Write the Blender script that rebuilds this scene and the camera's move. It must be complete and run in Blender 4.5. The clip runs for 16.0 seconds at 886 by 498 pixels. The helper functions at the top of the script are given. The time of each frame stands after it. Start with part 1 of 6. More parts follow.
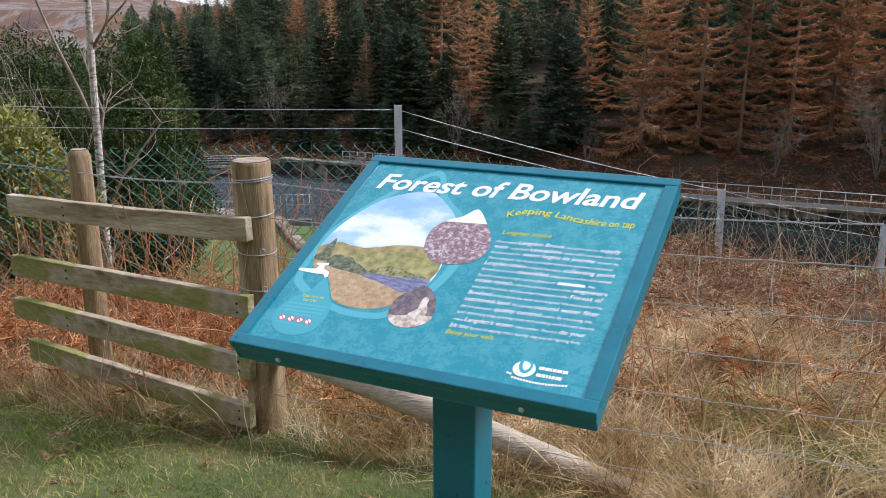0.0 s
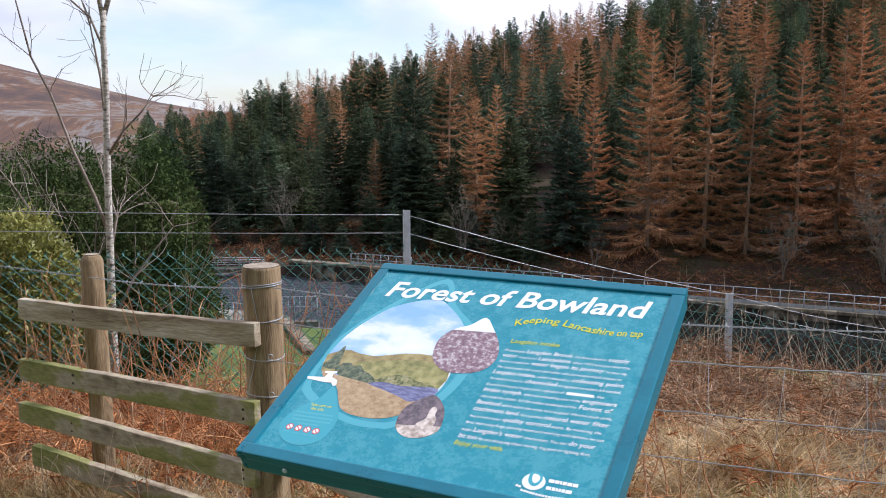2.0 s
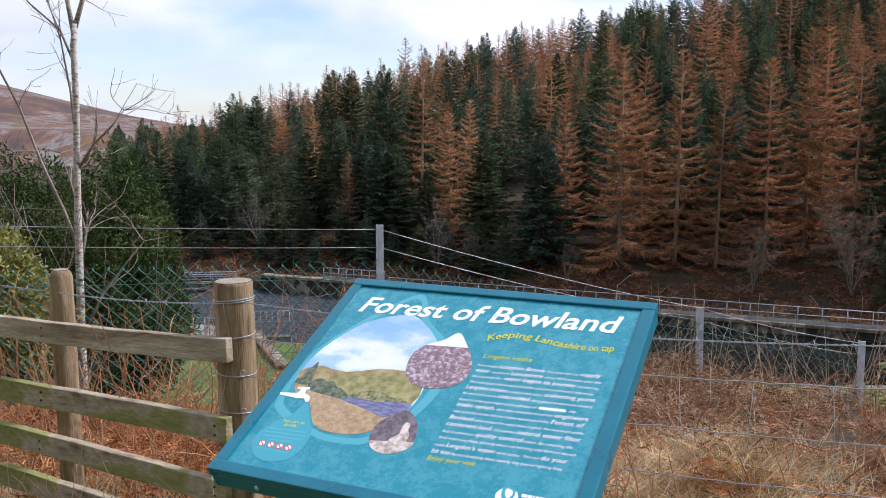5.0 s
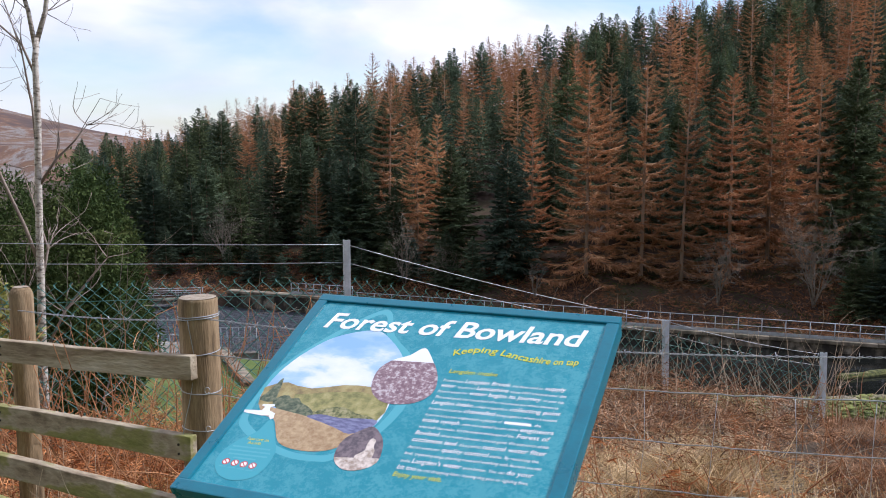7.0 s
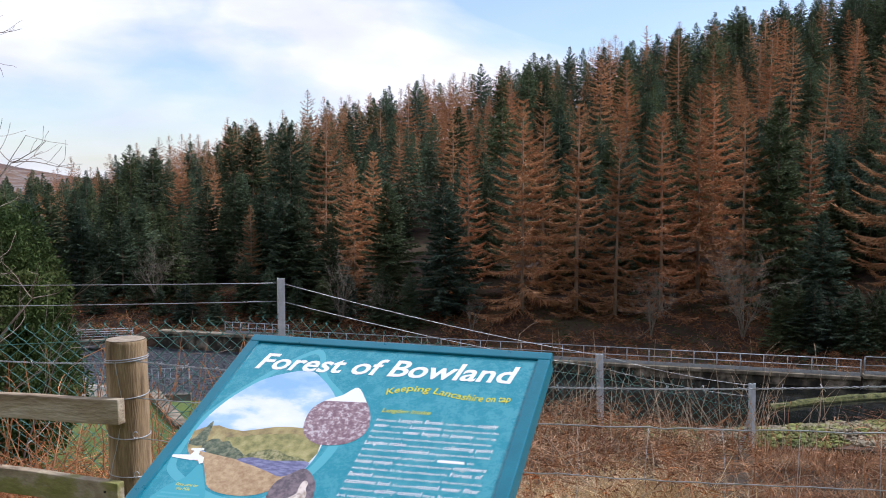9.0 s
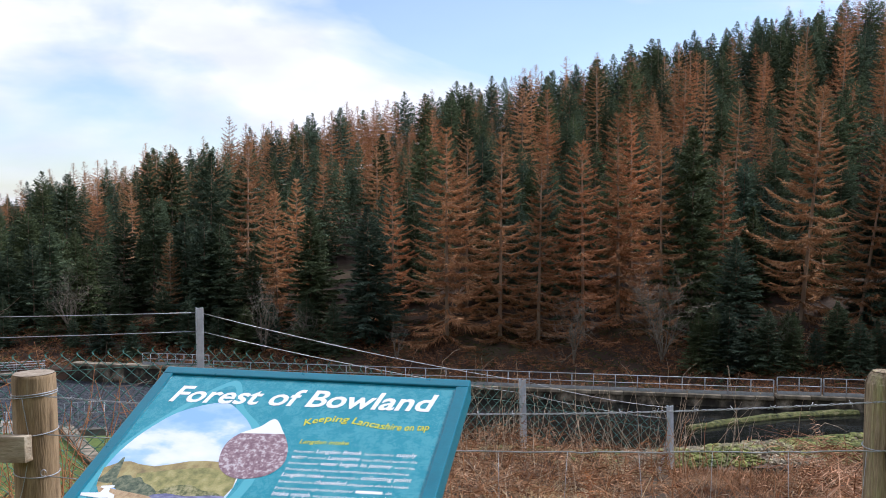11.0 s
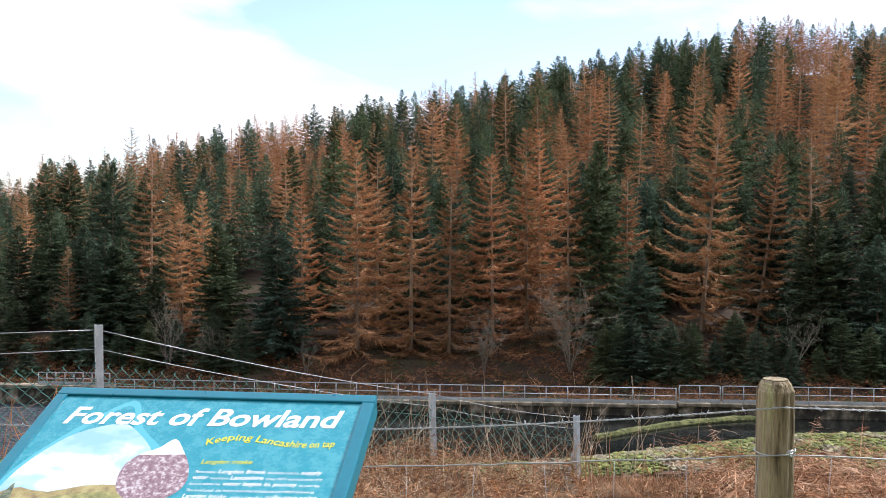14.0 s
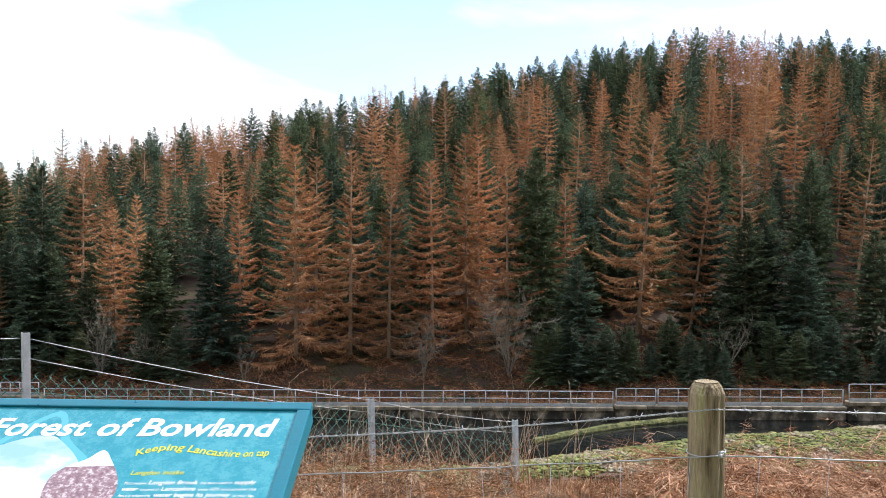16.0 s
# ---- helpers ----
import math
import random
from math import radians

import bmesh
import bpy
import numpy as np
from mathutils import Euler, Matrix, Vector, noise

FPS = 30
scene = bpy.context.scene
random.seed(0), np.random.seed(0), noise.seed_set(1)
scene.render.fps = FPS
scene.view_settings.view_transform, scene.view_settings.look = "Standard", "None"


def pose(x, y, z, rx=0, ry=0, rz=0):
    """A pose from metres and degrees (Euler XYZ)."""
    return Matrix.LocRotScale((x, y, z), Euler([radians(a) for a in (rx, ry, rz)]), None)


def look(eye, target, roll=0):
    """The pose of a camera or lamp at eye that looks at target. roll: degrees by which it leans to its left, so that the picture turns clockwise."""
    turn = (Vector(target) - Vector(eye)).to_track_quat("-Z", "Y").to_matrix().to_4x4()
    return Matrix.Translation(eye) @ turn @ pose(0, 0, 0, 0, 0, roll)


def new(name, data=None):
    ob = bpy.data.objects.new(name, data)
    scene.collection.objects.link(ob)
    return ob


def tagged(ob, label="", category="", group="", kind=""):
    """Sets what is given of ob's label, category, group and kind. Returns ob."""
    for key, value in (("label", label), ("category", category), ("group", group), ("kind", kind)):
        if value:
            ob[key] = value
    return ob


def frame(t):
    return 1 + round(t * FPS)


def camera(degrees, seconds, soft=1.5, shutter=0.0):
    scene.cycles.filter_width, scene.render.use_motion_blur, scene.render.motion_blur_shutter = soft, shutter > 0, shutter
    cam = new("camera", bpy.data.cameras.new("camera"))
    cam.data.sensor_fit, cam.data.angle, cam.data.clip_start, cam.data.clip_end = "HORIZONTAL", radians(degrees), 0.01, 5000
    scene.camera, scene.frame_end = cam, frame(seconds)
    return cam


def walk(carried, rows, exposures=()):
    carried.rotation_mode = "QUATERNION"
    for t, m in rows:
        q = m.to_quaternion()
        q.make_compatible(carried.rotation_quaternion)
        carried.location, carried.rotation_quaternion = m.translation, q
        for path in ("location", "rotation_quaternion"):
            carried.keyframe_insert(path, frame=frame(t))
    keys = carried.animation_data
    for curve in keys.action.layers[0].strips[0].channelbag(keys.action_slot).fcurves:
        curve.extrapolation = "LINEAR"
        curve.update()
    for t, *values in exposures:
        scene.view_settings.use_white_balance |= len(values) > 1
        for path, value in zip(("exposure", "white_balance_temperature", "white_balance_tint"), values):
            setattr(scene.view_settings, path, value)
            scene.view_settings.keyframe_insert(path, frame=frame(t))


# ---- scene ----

cam = camera(53.7, 16.0, 1.0)
PATH = [
    (0, (0.009, 0.001, 1.527), (0.0, 1.929, 0.995), -0.1),
    (0.5, (0.008, -0.005, 1.533), (-0.001, 1.942, 1.077), -0.0),
    (1, (0.007, -0.01, 1.537), (-0.006, 1.949, 1.132), -0.1),
    (1.5, (0.008, -0.008, 1.54), (-0.013, 1.958, 1.177), -0.0),
    (2, (0.007, -0.012, 1.545), (-0.019, 1.964, 1.24), -0.1),
    (2.5, (0.007, -0.018, 1.548), (-0.019, 1.963, 1.27), -0.1),
    (3, (0.006, -0.014, 1.546), (-0.022, 1.966, 1.269), -0.1),
    (3.5, (0.007, -0.016, 1.546), (-0.015, 1.964, 1.267), -0.1),
    (4, (0.007, -0.018, 1.547), (0.009, 1.963, 1.268), 0.0),
    (6.5, (0.012, -0.022, 1.551), (0.092, 1.961, 1.299), 0.1),
    (7, (0.014, -0.023, 1.551), (0.122, 1.96, 1.311), 0.1),
    (7.5, (0.016, -0.027, 1.555), (0.15, 1.957, 1.341), 0.0),
    (8, (0.019, -0.031, 1.555), (0.19, 1.954, 1.37), -0.0),
    (8.5, (0.022, -0.031, 1.556), (0.228, 1.951, 1.385), -0.0),
    (9, (0.024, -0.035, 1.557), (0.276, 1.942, 1.4), -0.0),
    (11.5, (0.039, -0.049, 1.563), (0.506, 1.894, 1.474), 0.0),
    (12, (0.04, -0.052, 1.564), (0.553, 1.879, 1.475), 0.1),
    (12.5, (0.042, -0.055, 1.564), (0.595, 1.865, 1.476), 0.1),
    (13, (0.043, -0.056, 1.565), (0.632, 1.853, 1.478), 0.1),
    (13.5, (0.044, -0.056, 1.565), (0.648, 1.849, 1.486), 0.1),
    (14, (0.046, -0.057, 1.566), (0.666, 1.844, 1.5), 0.0),
    (14.5, (0.048, -0.054, 1.566), (0.691, 1.839, 1.507), 0.1),
    (15, (0.051, -0.053, 1.565), (0.722, 1.83, 1.509), 0.1),
    (15.5, (0.054, -0.055, 1.566), (0.764, 1.814, 1.511), 0.1),
    (16, (0.054, -0.057, 1.567), (0.803, 1.797, 1.513), 0.1),
]
walk(cam, [(t, look(eye, target, roll)) for t, eye, target, roll in PATH],
     [(0.0, 0.15, 5850, 12.5), (4.0, 0.1, 5750, 15.5), (9.0, 0.06, 5800, 15), (11.5, 0.12, 5800, 13), (12.7, 0.43, 5900, 11.5), (16.0, 0.68, 6050, 10.5)])

# ---- world and sun ----
SUN_EL, SUN_AZ = radians(44), radians(78)


def make_world():
    w = bpy.data.worlds.new("sky")
    scene.world = w
    w.use_nodes = True
    nt = w.node_tree
    nt.nodes.clear()
    N = nt.nodes.new
    L = nt.links.new
    out, bg = N("ShaderNodeOutputWorld"), N("ShaderNodeBackground")
    sky = N("ShaderNodeTexSky")
    sky.sky_type = "NISHITA"
    sky.sun_disc = False
    sky.sun_elevation, sky.sun_rotation = SUN_EL, SUN_AZ
    sky.air_density, sky.dust_density = 1.0, 0.6
    dim = N("ShaderNodeVectorMath")
    dim.operation = "SCALE"
    dim.inputs[3].default_value = 0.15
    L(sky.outputs[0], dim.inputs[0])
    tc = N("ShaderNodeTexCoord")
    mp = N("ShaderNodeMapping")
    mp.inputs["Scale"].default_value = (1.0, 1.0, 2.6)
    mp.inputs["Location"].default_value = (0.35, 0.1, 0.0)
    L(tc.outputs["Generated"], mp.inputs[0])
    big = N("ShaderNodeTexNoise")
    big.inputs["Scale"].default_value = 2.1
    big.inputs["Detail"].default_value = 6
    big.inputs["Roughness"].default_value = 0.5
    big.inputs["Distortion"].default_value = 0.3
    L(mp.outputs[0], big.inputs[0])
    mask = N("ShaderNodeValToRGB")
    mask.color_ramp.elements[0].position = 0.4
    mask.color_ramp.elements[0].color = (0.12, 0.12, 0.12, 1)
    mask.color_ramp.elements[1].position = 0.52
    # the cover is thicker up the valley and breaks towards its mouth
    way, lean = N("ShaderNodeSeparateXYZ"), N("ShaderNodeMath")
    L(tc.outputs["Generated"], way.inputs[0])
    lean.operation = "MULTIPLY_ADD"
    lean.inputs[1].default_value = -0.16
    L(way.outputs[0], lean.inputs[0])
    L(big.outputs[0], lean.inputs[2])
    L(lean.outputs[0], mask.inputs[0])
    tone = N("ShaderNodeTexNoise")
    tone.inputs["Scale"].default_value = 3.2
    tone.inputs["Detail"].default_value = 5
    L(mp.outputs[0], tone.inputs[0])
    cl = N("ShaderNodeValToRGB")
    cl.color_ramp.elements[0].position = 0.36
    cl.color_ramp.elements[0].color = (0.74, 0.75, 0.83, 1)
    cl.color_ramp.elements[1].position = 0.58
    cl.color_ramp.elements[1].color = (1.05, 1.03, 1.02, 1)
    L(tone.outputs[0], cl.inputs[0])
    mix = N("ShaderNodeMixRGB")
    L(mask.outputs[0], mix.inputs[0])
    L(dim.outputs[0], mix.inputs[1])
    L(cl.outputs[0], mix.inputs[2])
    L(mix.outputs[0], bg.inputs[0])
    L(bg.outputs[0], out.inputs[0])


make_world()
sun = new("sun", bpy.data.lights.new("sun", "SUN"))
sun.data.energy, sun.data.angle, sun.data.color = 4.3, radians(12), (1.0, 0.93, 0.84)
sun.matrix_world = look((math.sin(SUN_AZ) * math.cos(SUN_EL), math.cos(SUN_AZ) * math.cos(SUN_EL), math.sin(SUN_EL)), (0, 0, 0))


# ---- materials ----
def material(name, stops, scale=8.0, rough=0.85, metal=0.0, bump=0.0, bump_scale=None, stretch=(1, 1, 1), vary=0.0, island=0.0,
             fine=0.0, detail=6.0, lace=0.6, spec=0.5, coords="Object", dist=0.02, rough_var=0.0, through_light=0.0, shift=None):
    """stops: (position, colour) pairs of a ramp over a noise; vary: brightness change from object to object; island: from piece to piece; shift: a tint that some objects take more than others."""
    m = bpy.data.materials.new(name)
    m.use_nodes = True
    nt = m.node_tree
    N, L = nt.nodes.new, nt.links.new
    bs = nt.nodes["Principled BSDF"]
    tc, mp, no, rp = N("ShaderNodeTexCoord"), N("ShaderNodeMapping"), N("ShaderNodeTexNoise"), N("ShaderNodeValToRGB")
    mp.inputs["Scale"].default_value = stretch
    L(tc.outputs[coords], mp.inputs[0])
    L(mp.outputs[0], no.inputs[0])
    no.inputs["Scale"].default_value, no.inputs["Detail"].default_value = scale, detail
    no.inputs["Roughness"].default_value = lace
    el = rp.color_ramp.elements
    while len(el) < len(stops):
        el.new(0.5)
    for e, (p, c) in zip(el, stops):
        e.position, e.color = p, (*c, 1)
    L(no.outputs[0], rp.inputs[0])
    colour = rp.outputs[0]

    def times(value, colour):
        v = N("ShaderNodeVectorMath")
        v.operation = "SCALE"
        L(colour, v.inputs[0])
        L(value, v.inputs[3])
        return v.outputs[0]

    def spread(value, amount):
        r = N("ShaderNodeMapRange")
        r.inputs[3].default_value, r.inputs[4].default_value = 1 - amount, 1 + amount
        L(value, r.inputs[0])
        return r.outputs[0]

    if vary:
        colour = times(spread(N("ShaderNodeObjectInfo").outputs["Random"], vary), colour)
    if shift:
        far, mul = N("ShaderNodeMath"), N("ShaderNodeMixRGB")
        far.operation = "FRACT"
        seven = N("ShaderNodeMath")
        seven.operation = "MULTIPLY"
        seven.inputs[1].default_value = 7.3
        L(N("ShaderNodeObjectInfo").outputs["Random"], seven.inputs[0])
        L(seven.outputs[0], far.inputs[0])
        mul.blend_type = "MULTIPLY"
        L(far.outputs[0], mul.inputs[0])
        L(colour, mul.inputs[1])
        mul.inputs[2].default_value = (*shift, 1)
        colour = mul.outputs[0]
    if island:
        colour = times(spread(N("ShaderNodeNewGeometry").outputs["Random Per Island"], island), colour)
    if fine:
        f = N("ShaderNodeTexNoise")
        f.inputs["Scale"].default_value, f.inputs["Detail"].default_value = scale * 9, 4
        L(mp.outputs[0], f.inputs[0])
        colour = times(spread(f.outputs[0], fine), colour)
    L(colour, bs.inputs["Base Color"])
    bs.inputs["Roughness"].default_value, bs.inputs["Metallic"].default_value = rough, metal
    bs.inputs["Specular IOR Level"].default_value = spec
    if rough_var:
        r = N("ShaderNodeMapRange")
        r.inputs[3].default_value, r.inputs[4].default_value = max(0.02, rough - rough_var), min(1, rough + rough_var)
        L(no.outputs[0], r.inputs[0])
        L(r.outputs[0], bs.inputs["Roughness"])
    if bump:
        b = N("ShaderNodeBump")
        n2 = N("ShaderNodeTexNoise")
        n2.inputs["Scale"].default_value, n2.inputs["Detail"].default_value = bump_scale or scale * 4, 6
        L(mp.outputs[0], n2.inputs[0])
        L(n2.outputs[0], b.inputs["Height"])
        b.inputs["Strength"].default_value, b.inputs["Distance"].default_value = bump, dist
        L(b.outputs[0], bs.inputs["Normal"])
    if through_light:
        tr, ms = N("ShaderNodeBsdfTranslucent"), N("ShaderNodeMixShader")
        L(colour, tr.inputs[0])
        ms.inputs[0].default_value = through_light
        L(bs.outputs[0], ms.inputs[1])
        L(tr.outputs[0], ms.inputs[2])
        L(ms.outputs[0], nt.nodes["Material Output"].inputs[0])
    return m


def plain(name, c, rough=0.5, metal=0.0, spec=0.5):
    m = bpy.data.materials.new(name)
    m.use_nodes = True
    bs = m.node_tree.nodes["Principled BSDF"]
    bs.inputs["Base Color"].default_value = (*c, 1)
    bs.inputs["Roughness"].default_value, bs.inputs["Metallic"].default_value = rough, metal
    bs.inputs["Specular IOR Level"].default_value = spec
    return m


M_SPRUCE = material("spruce_needles", [(0.32, (0.054, 0.084, 0.06)), (0.52, (0.095, 0.14, 0.1)), (0.7, (0.16, 0.21, 0.15))], 16, 0.95, vary=0.3, island=0.25, spec=0.08, through_light=0.2, shift=(1.15, 1.0, 0.68))
M_LARCH = material("larch_twigs", [(0.32, (0.23, 0.122, 0.058)), (0.5, (0.43, 0.25, 0.125)), (0.7, (0.58, 0.38, 0.21))], 16, 0.95, vary=0.28, island=0.25, spec=0.08, through_light=0.18, shift=(1.0, 0.84, 0.82))
M_LARCHBARK = material("pale_larch_bark", [(0.3, (0.27, 0.19, 0.125)), (0.7, (0.45, 0.35, 0.25))], 3, 0.9, bump=0.4, vary=0.25)
M_BARK = material("conifer_bark", [(0.3, (0.2, 0.14, 0.1)), (0.7, (0.38, 0.29, 0.2))], 3, 0.95, bump=0.5, vary=0.2)
M_OLDPOST = material("greyed_post", [(0.34, (0.07, 0.052, 0.03)), (0.42, (0.24, 0.18, 0.105)), (0.55, (0.37, 0.295, 0.19)), (0.66, (0.36, 0.34, 0.16)), (0.78, (0.5, 0.44, 0.34))], 11, 0.95, bump=0.8, bump_scale=50, stretch=(3, 3, 0.28), fine=0.45)
M_POST = material("weathered_post", [(0.3, (0.08, 0.052, 0.028)), (0.42, (0.21, 0.142, 0.075)), (0.58, (0.31, 0.22, 0.125)), (0.74, (0.4, 0.33, 0.23))], 9, 0.9, bump=0.25, bump_scale=60, stretch=(3, 3, 0.4), fine=0.5, vary=0.1)
M_TEAL = material("teal_paint", [(0.35, (0.005, 0.135, 0.2)), (0.65, (0.008, 0.172, 0.245))], 9, 0.3, bump=0.03, bump_scale=220, fine=0.12, rough_var=0.12)
M_GALV = material("galvanised_steel", [(0.35, (0.42, 0.49, 0.55)), (0.65, (0.58, 0.65, 0.71))], 14, 0.5, metal=0.12, fine=0.15)
M_WIRE = plain("galvanised_wire", (0.42, 0.44, 0.46), 0.5, 0.6)
M_GREENWIRE = plain("green_coated_wire", (0.06, 0.195, 0.16), 0.35)
M_GROUND = material("leaf_mould", [(0.3, (0.016, 0.012, 0.008)), (0.5, (0.042, 0.028, 0.016)), (0.7, (0.09, 0.062, 0.034))], 1.3, 1.0, bump=0.6, bump_scale=12, fine=0.4, dist=0.05)
M_TURF = material("green_turf", [(0.3, (0.05, 0.075, 0.018)), (0.52, (0.095, 0.11, 0.034)), (0.72, (0.17, 0.125, 0.055))], 2.2, 1.0, bump=0.6, bump_scale=25, fine=0.4, dist=0.03)
M_LITTER = material("needle_litter", [(0.3, (0.022, 0.013, 0.008)), (0.5, (0.05, 0.027, 0.015)), (0.7, (0.06, 0.05, 0.02))], 0.35, 1.0, bump=0.6, bump_scale=6, fine=0.4, dist=0.1)
M_LAWN = material("mown_lawn", [(0.3, (0.06, 0.1, 0.02)), (0.6, (0.1, 0.14, 0.03)), (0.8, (0.16, 0.14, 0.05))], 0.5, 1.0, bump=0.3, bump_scale=12, fine=0.3)
M_MOOR = material("heather_moor", [(0.3, (0.045, 0.028, 0.025)), (0.42, (0.07, 0.04, 0.034)), (0.5, (0.13, 0.065, 0.035)), (0.54, (0.19, 0.175, 0.165)), (0.58, (0.1, 0.05, 0.03)), (0.74, (0.22, 0.13, 0.055))], 0.045, 1.0, fine=0.4, detail=9, stretch=(1, 0.3, 0.6), lace=0.68)
M_MUD = material("brown_mud", [(0.3, (0.07, 0.045, 0.03)), (0.7, (0.14, 0.09, 0.06))], 0.8, 0.9, bump=0.4, bump_scale=8)
M_CONCRETE = material("stained_concrete", [(0.3, (0.1, 0.095, 0.08)), (0.55, (0.22, 0.2, 0.17)), (0.75, (0.36, 0.34, 0.3))], 0.7, 0.95, bump=0.4, bump_scale=8, fine=0.3, stretch=(1, 1, 1.6))


# ---- helpers for building ----
def mesh_of(name, verts, faces, mat=None, smooth=False):
    me = bpy.data.meshes.new(name)
    me.from_pydata([tuple(v) for v in verts], [], [tuple(f) for f in faces])
    if mat:
        me.materials.append(mat)
    if smooth:
        me.polygons.foreach_set("use_smooth", [True] * len(me.polygons))
    me.update()
    return me


def tri_mesh(name, tris, mat, smooth=False):
    """A mesh of loose triangles from an (n, 3, 3) array."""
    tris = np.asarray(tris, dtype=np.float32)
    n = len(tris)
    me = bpy.data.meshes.new(name)
    me.vertices.add(3 * n)
    me.vertices.foreach_set("co", tris.reshape(-1))
    me.loops.add(3 * n)
    me.loops.foreach_set("vertex_index", np.arange(3 * n, dtype=np.int32))
    me.polygons.add(n)
    me.polygons.foreach_set("loop_start", np.arange(0, 3 * n, 3, dtype=np.int32))
    me.materials.append(mat)
    me.update()
    me.validate()
    return me


def child(name, me, parent, label=""):
    ob = new(name, me)
    ob.parent = parent
    return tagged(ob, label)


def part(name, bm, mat, parent, label="", smooth=False):
    me = bpy.data.meshes.new(name)
    bm.to_mesh(me)
    bm.free()
    me.materials.append(mat)
    if smooth:
        me.polygons.foreach_set("use_smooth", [True] * len(me.polygons))
    return child(name, me, parent, label)


def box(sx, sy, sz, centre=(0, 0, 0), bevel=0.0, seg=1, bm=None):
    made = bm or bmesh.new()
    r = bmesh.ops.create_cube(made, size=1.0)
    bmesh.ops.scale(made, vec=(sx, sy, sz), verts=r["verts"])
    bmesh.ops.translate(made, vec=centre, verts=r["verts"])
    if bevel:
        es = {e for v in r["verts"] for e in v.link_edges}
        bmesh.ops.bevel(made, geom=list(es), offset=bevel, segments=seg, affect="EDGES", profile=0.6)
    return made


def tube_tris(points, radius, sides=5):
    """Triangles of a tube along a run of points; radius: one, or one a point."""
    p = np.asarray(points, float)
    r = np.broadcast_to(np.asarray(radius, float), (len(p),))
    t = np.gradient(p, axis=0)
    t /= np.linalg.norm(t, axis=1)[:, None] + 1e-9
    ref = np.where(np.abs(t[:, 2:3]) > 0.9, np.array([[1.0, 0, 0]]), np.array([[0, 0, 1.0]]))
    a = np.cross(t, ref)
    a /= np.linalg.norm(a, axis=1)[:, None] + 1e-9
    b = np.cross(t, a)
    th = np.arange(sides) * 2 * np.pi / sides
    ring = p[:, None] + r[:, None, None] * (np.cos(th)[None, :, None] * a[:, None] + np.sin(th)[None, :, None] * b[:, None])
    q0, q1 = ring[:-1], ring[1:]
    q2, q3 = np.roll(q1, -1, 1), np.roll(q0, -1, 1)
    return np.concatenate([np.stack([q0, q1, q2], 2).reshape(-1, 3, 3), np.stack([q0, q2, q3], 2).reshape(-1, 3, 3)])


def tube_mesh(name, runs, mat, sides=6):
    """One smooth mesh of tubes, each (points, radius)."""
    verts, faces = [], []
    for pts, radius in runs:
        p = np.asarray(pts, float)
        r = np.broadcast_to(np.asarray(radius, float), (len(p),))
        t = np.gradient(p, axis=0)
        t /= np.linalg.norm(t, axis=1)[:, None] + 1e-9
        base = np.array([1.0, 0, 0]) if abs(t[0, 2]) > 0.8 else np.array([0, 0, 1.0])
        k = len(verts)
        for i in range(len(p)):
            a = np.cross(t[i], base)
            a /= np.linalg.norm(a) + 1e-9
            b = np.cross(t[i], a)
            for j in range(sides):
                th = 2 * np.pi * j / sides
                verts.append(p[i] + r[i] * (math.cos(th) * a + math.sin(th) * b))
        for i in range(len(p) - 1):
            for j in range(sides):
                j2 = (j + 1) % sides
                faces.append((k + i * sides + j, k + i * sides + j2, k + (i + 1) * sides + j2, k + (i + 1) * sides + j))
        faces.append(tuple(k + j for j in reversed(range(sides))))
        faces.append(tuple(k + (len(p) - 1) * sides + j for j in range(sides)))
    return mesh_of(name, verts, faces, mat, True)


# ---- the lie of the land ----
# s runs up the valley along the far bank, d away from it into the wood
FOOT, ALONG, AWAY = np.array([28.0, 55.8]), np.array([-0.920, 0.391]), np.array([0.391, 0.920])
WATER, TERRACE, WALK_TOP = -10.9, -10.35, -10.05


def valley(s, d):
    p = FOOT + s * ALONG + d * AWAY
    return float(p[0]), float(p[1])


def sd(x, y):
    dx, dy = np.asarray(x) - FOOT[0], np.asarray(y) - FOOT[1]
    return dx * ALONG[0] + dy * ALONG[1], dx * AWAY[0] + dy * AWAY[1]


def wavy(x, y, size, seed=0.0):
    return (np.sin(x / size * 1.7 + seed) * np.cos(y / size * 1.3 - seed * 2) + 0.5 * np.sin(x / size * 3.9 + y / size * 2.7 + seed * 3)) / 1.5


def hill(s, d):
    slope = np.interp(s, [-90, -45, -15, 15, 45, 75, 105, 125], [0.320, 0.355, 0.305, 0.245, 0.19, 0.132, 0.07, 0.01])
    run = np.clip(d, 0, 95)
    rest = np.clip(d - 93, 0, 34) * (0.85 * slope) - 0.08 * np.clip(d - 127, 0, 300)
    return -9.3 + slope * run + rest + 0.25 * np.clip(d, -4, 0)


def near_slope(x, y):
    k = np.maximum(-0.287 * x + 0.958 * y - 6.0, 0.45 * x + 0.9 * y - 6.9)
    z = np.interp(k, [-60, -5.0, -3.4, -2.4, 0.0, 1.5, 4.0, 22.0, 30.0], [0.25, 0.0, -0.1, -0.17, -0.52, -0.97, -2.2, TERRACE + 0.1, TERRACE])
    lumps = 0.05 * wavy(x, y, 0.9, 1.0) * np.clip((k + 3.5) / 2, 0.15, 1.6)
    return z + lumps


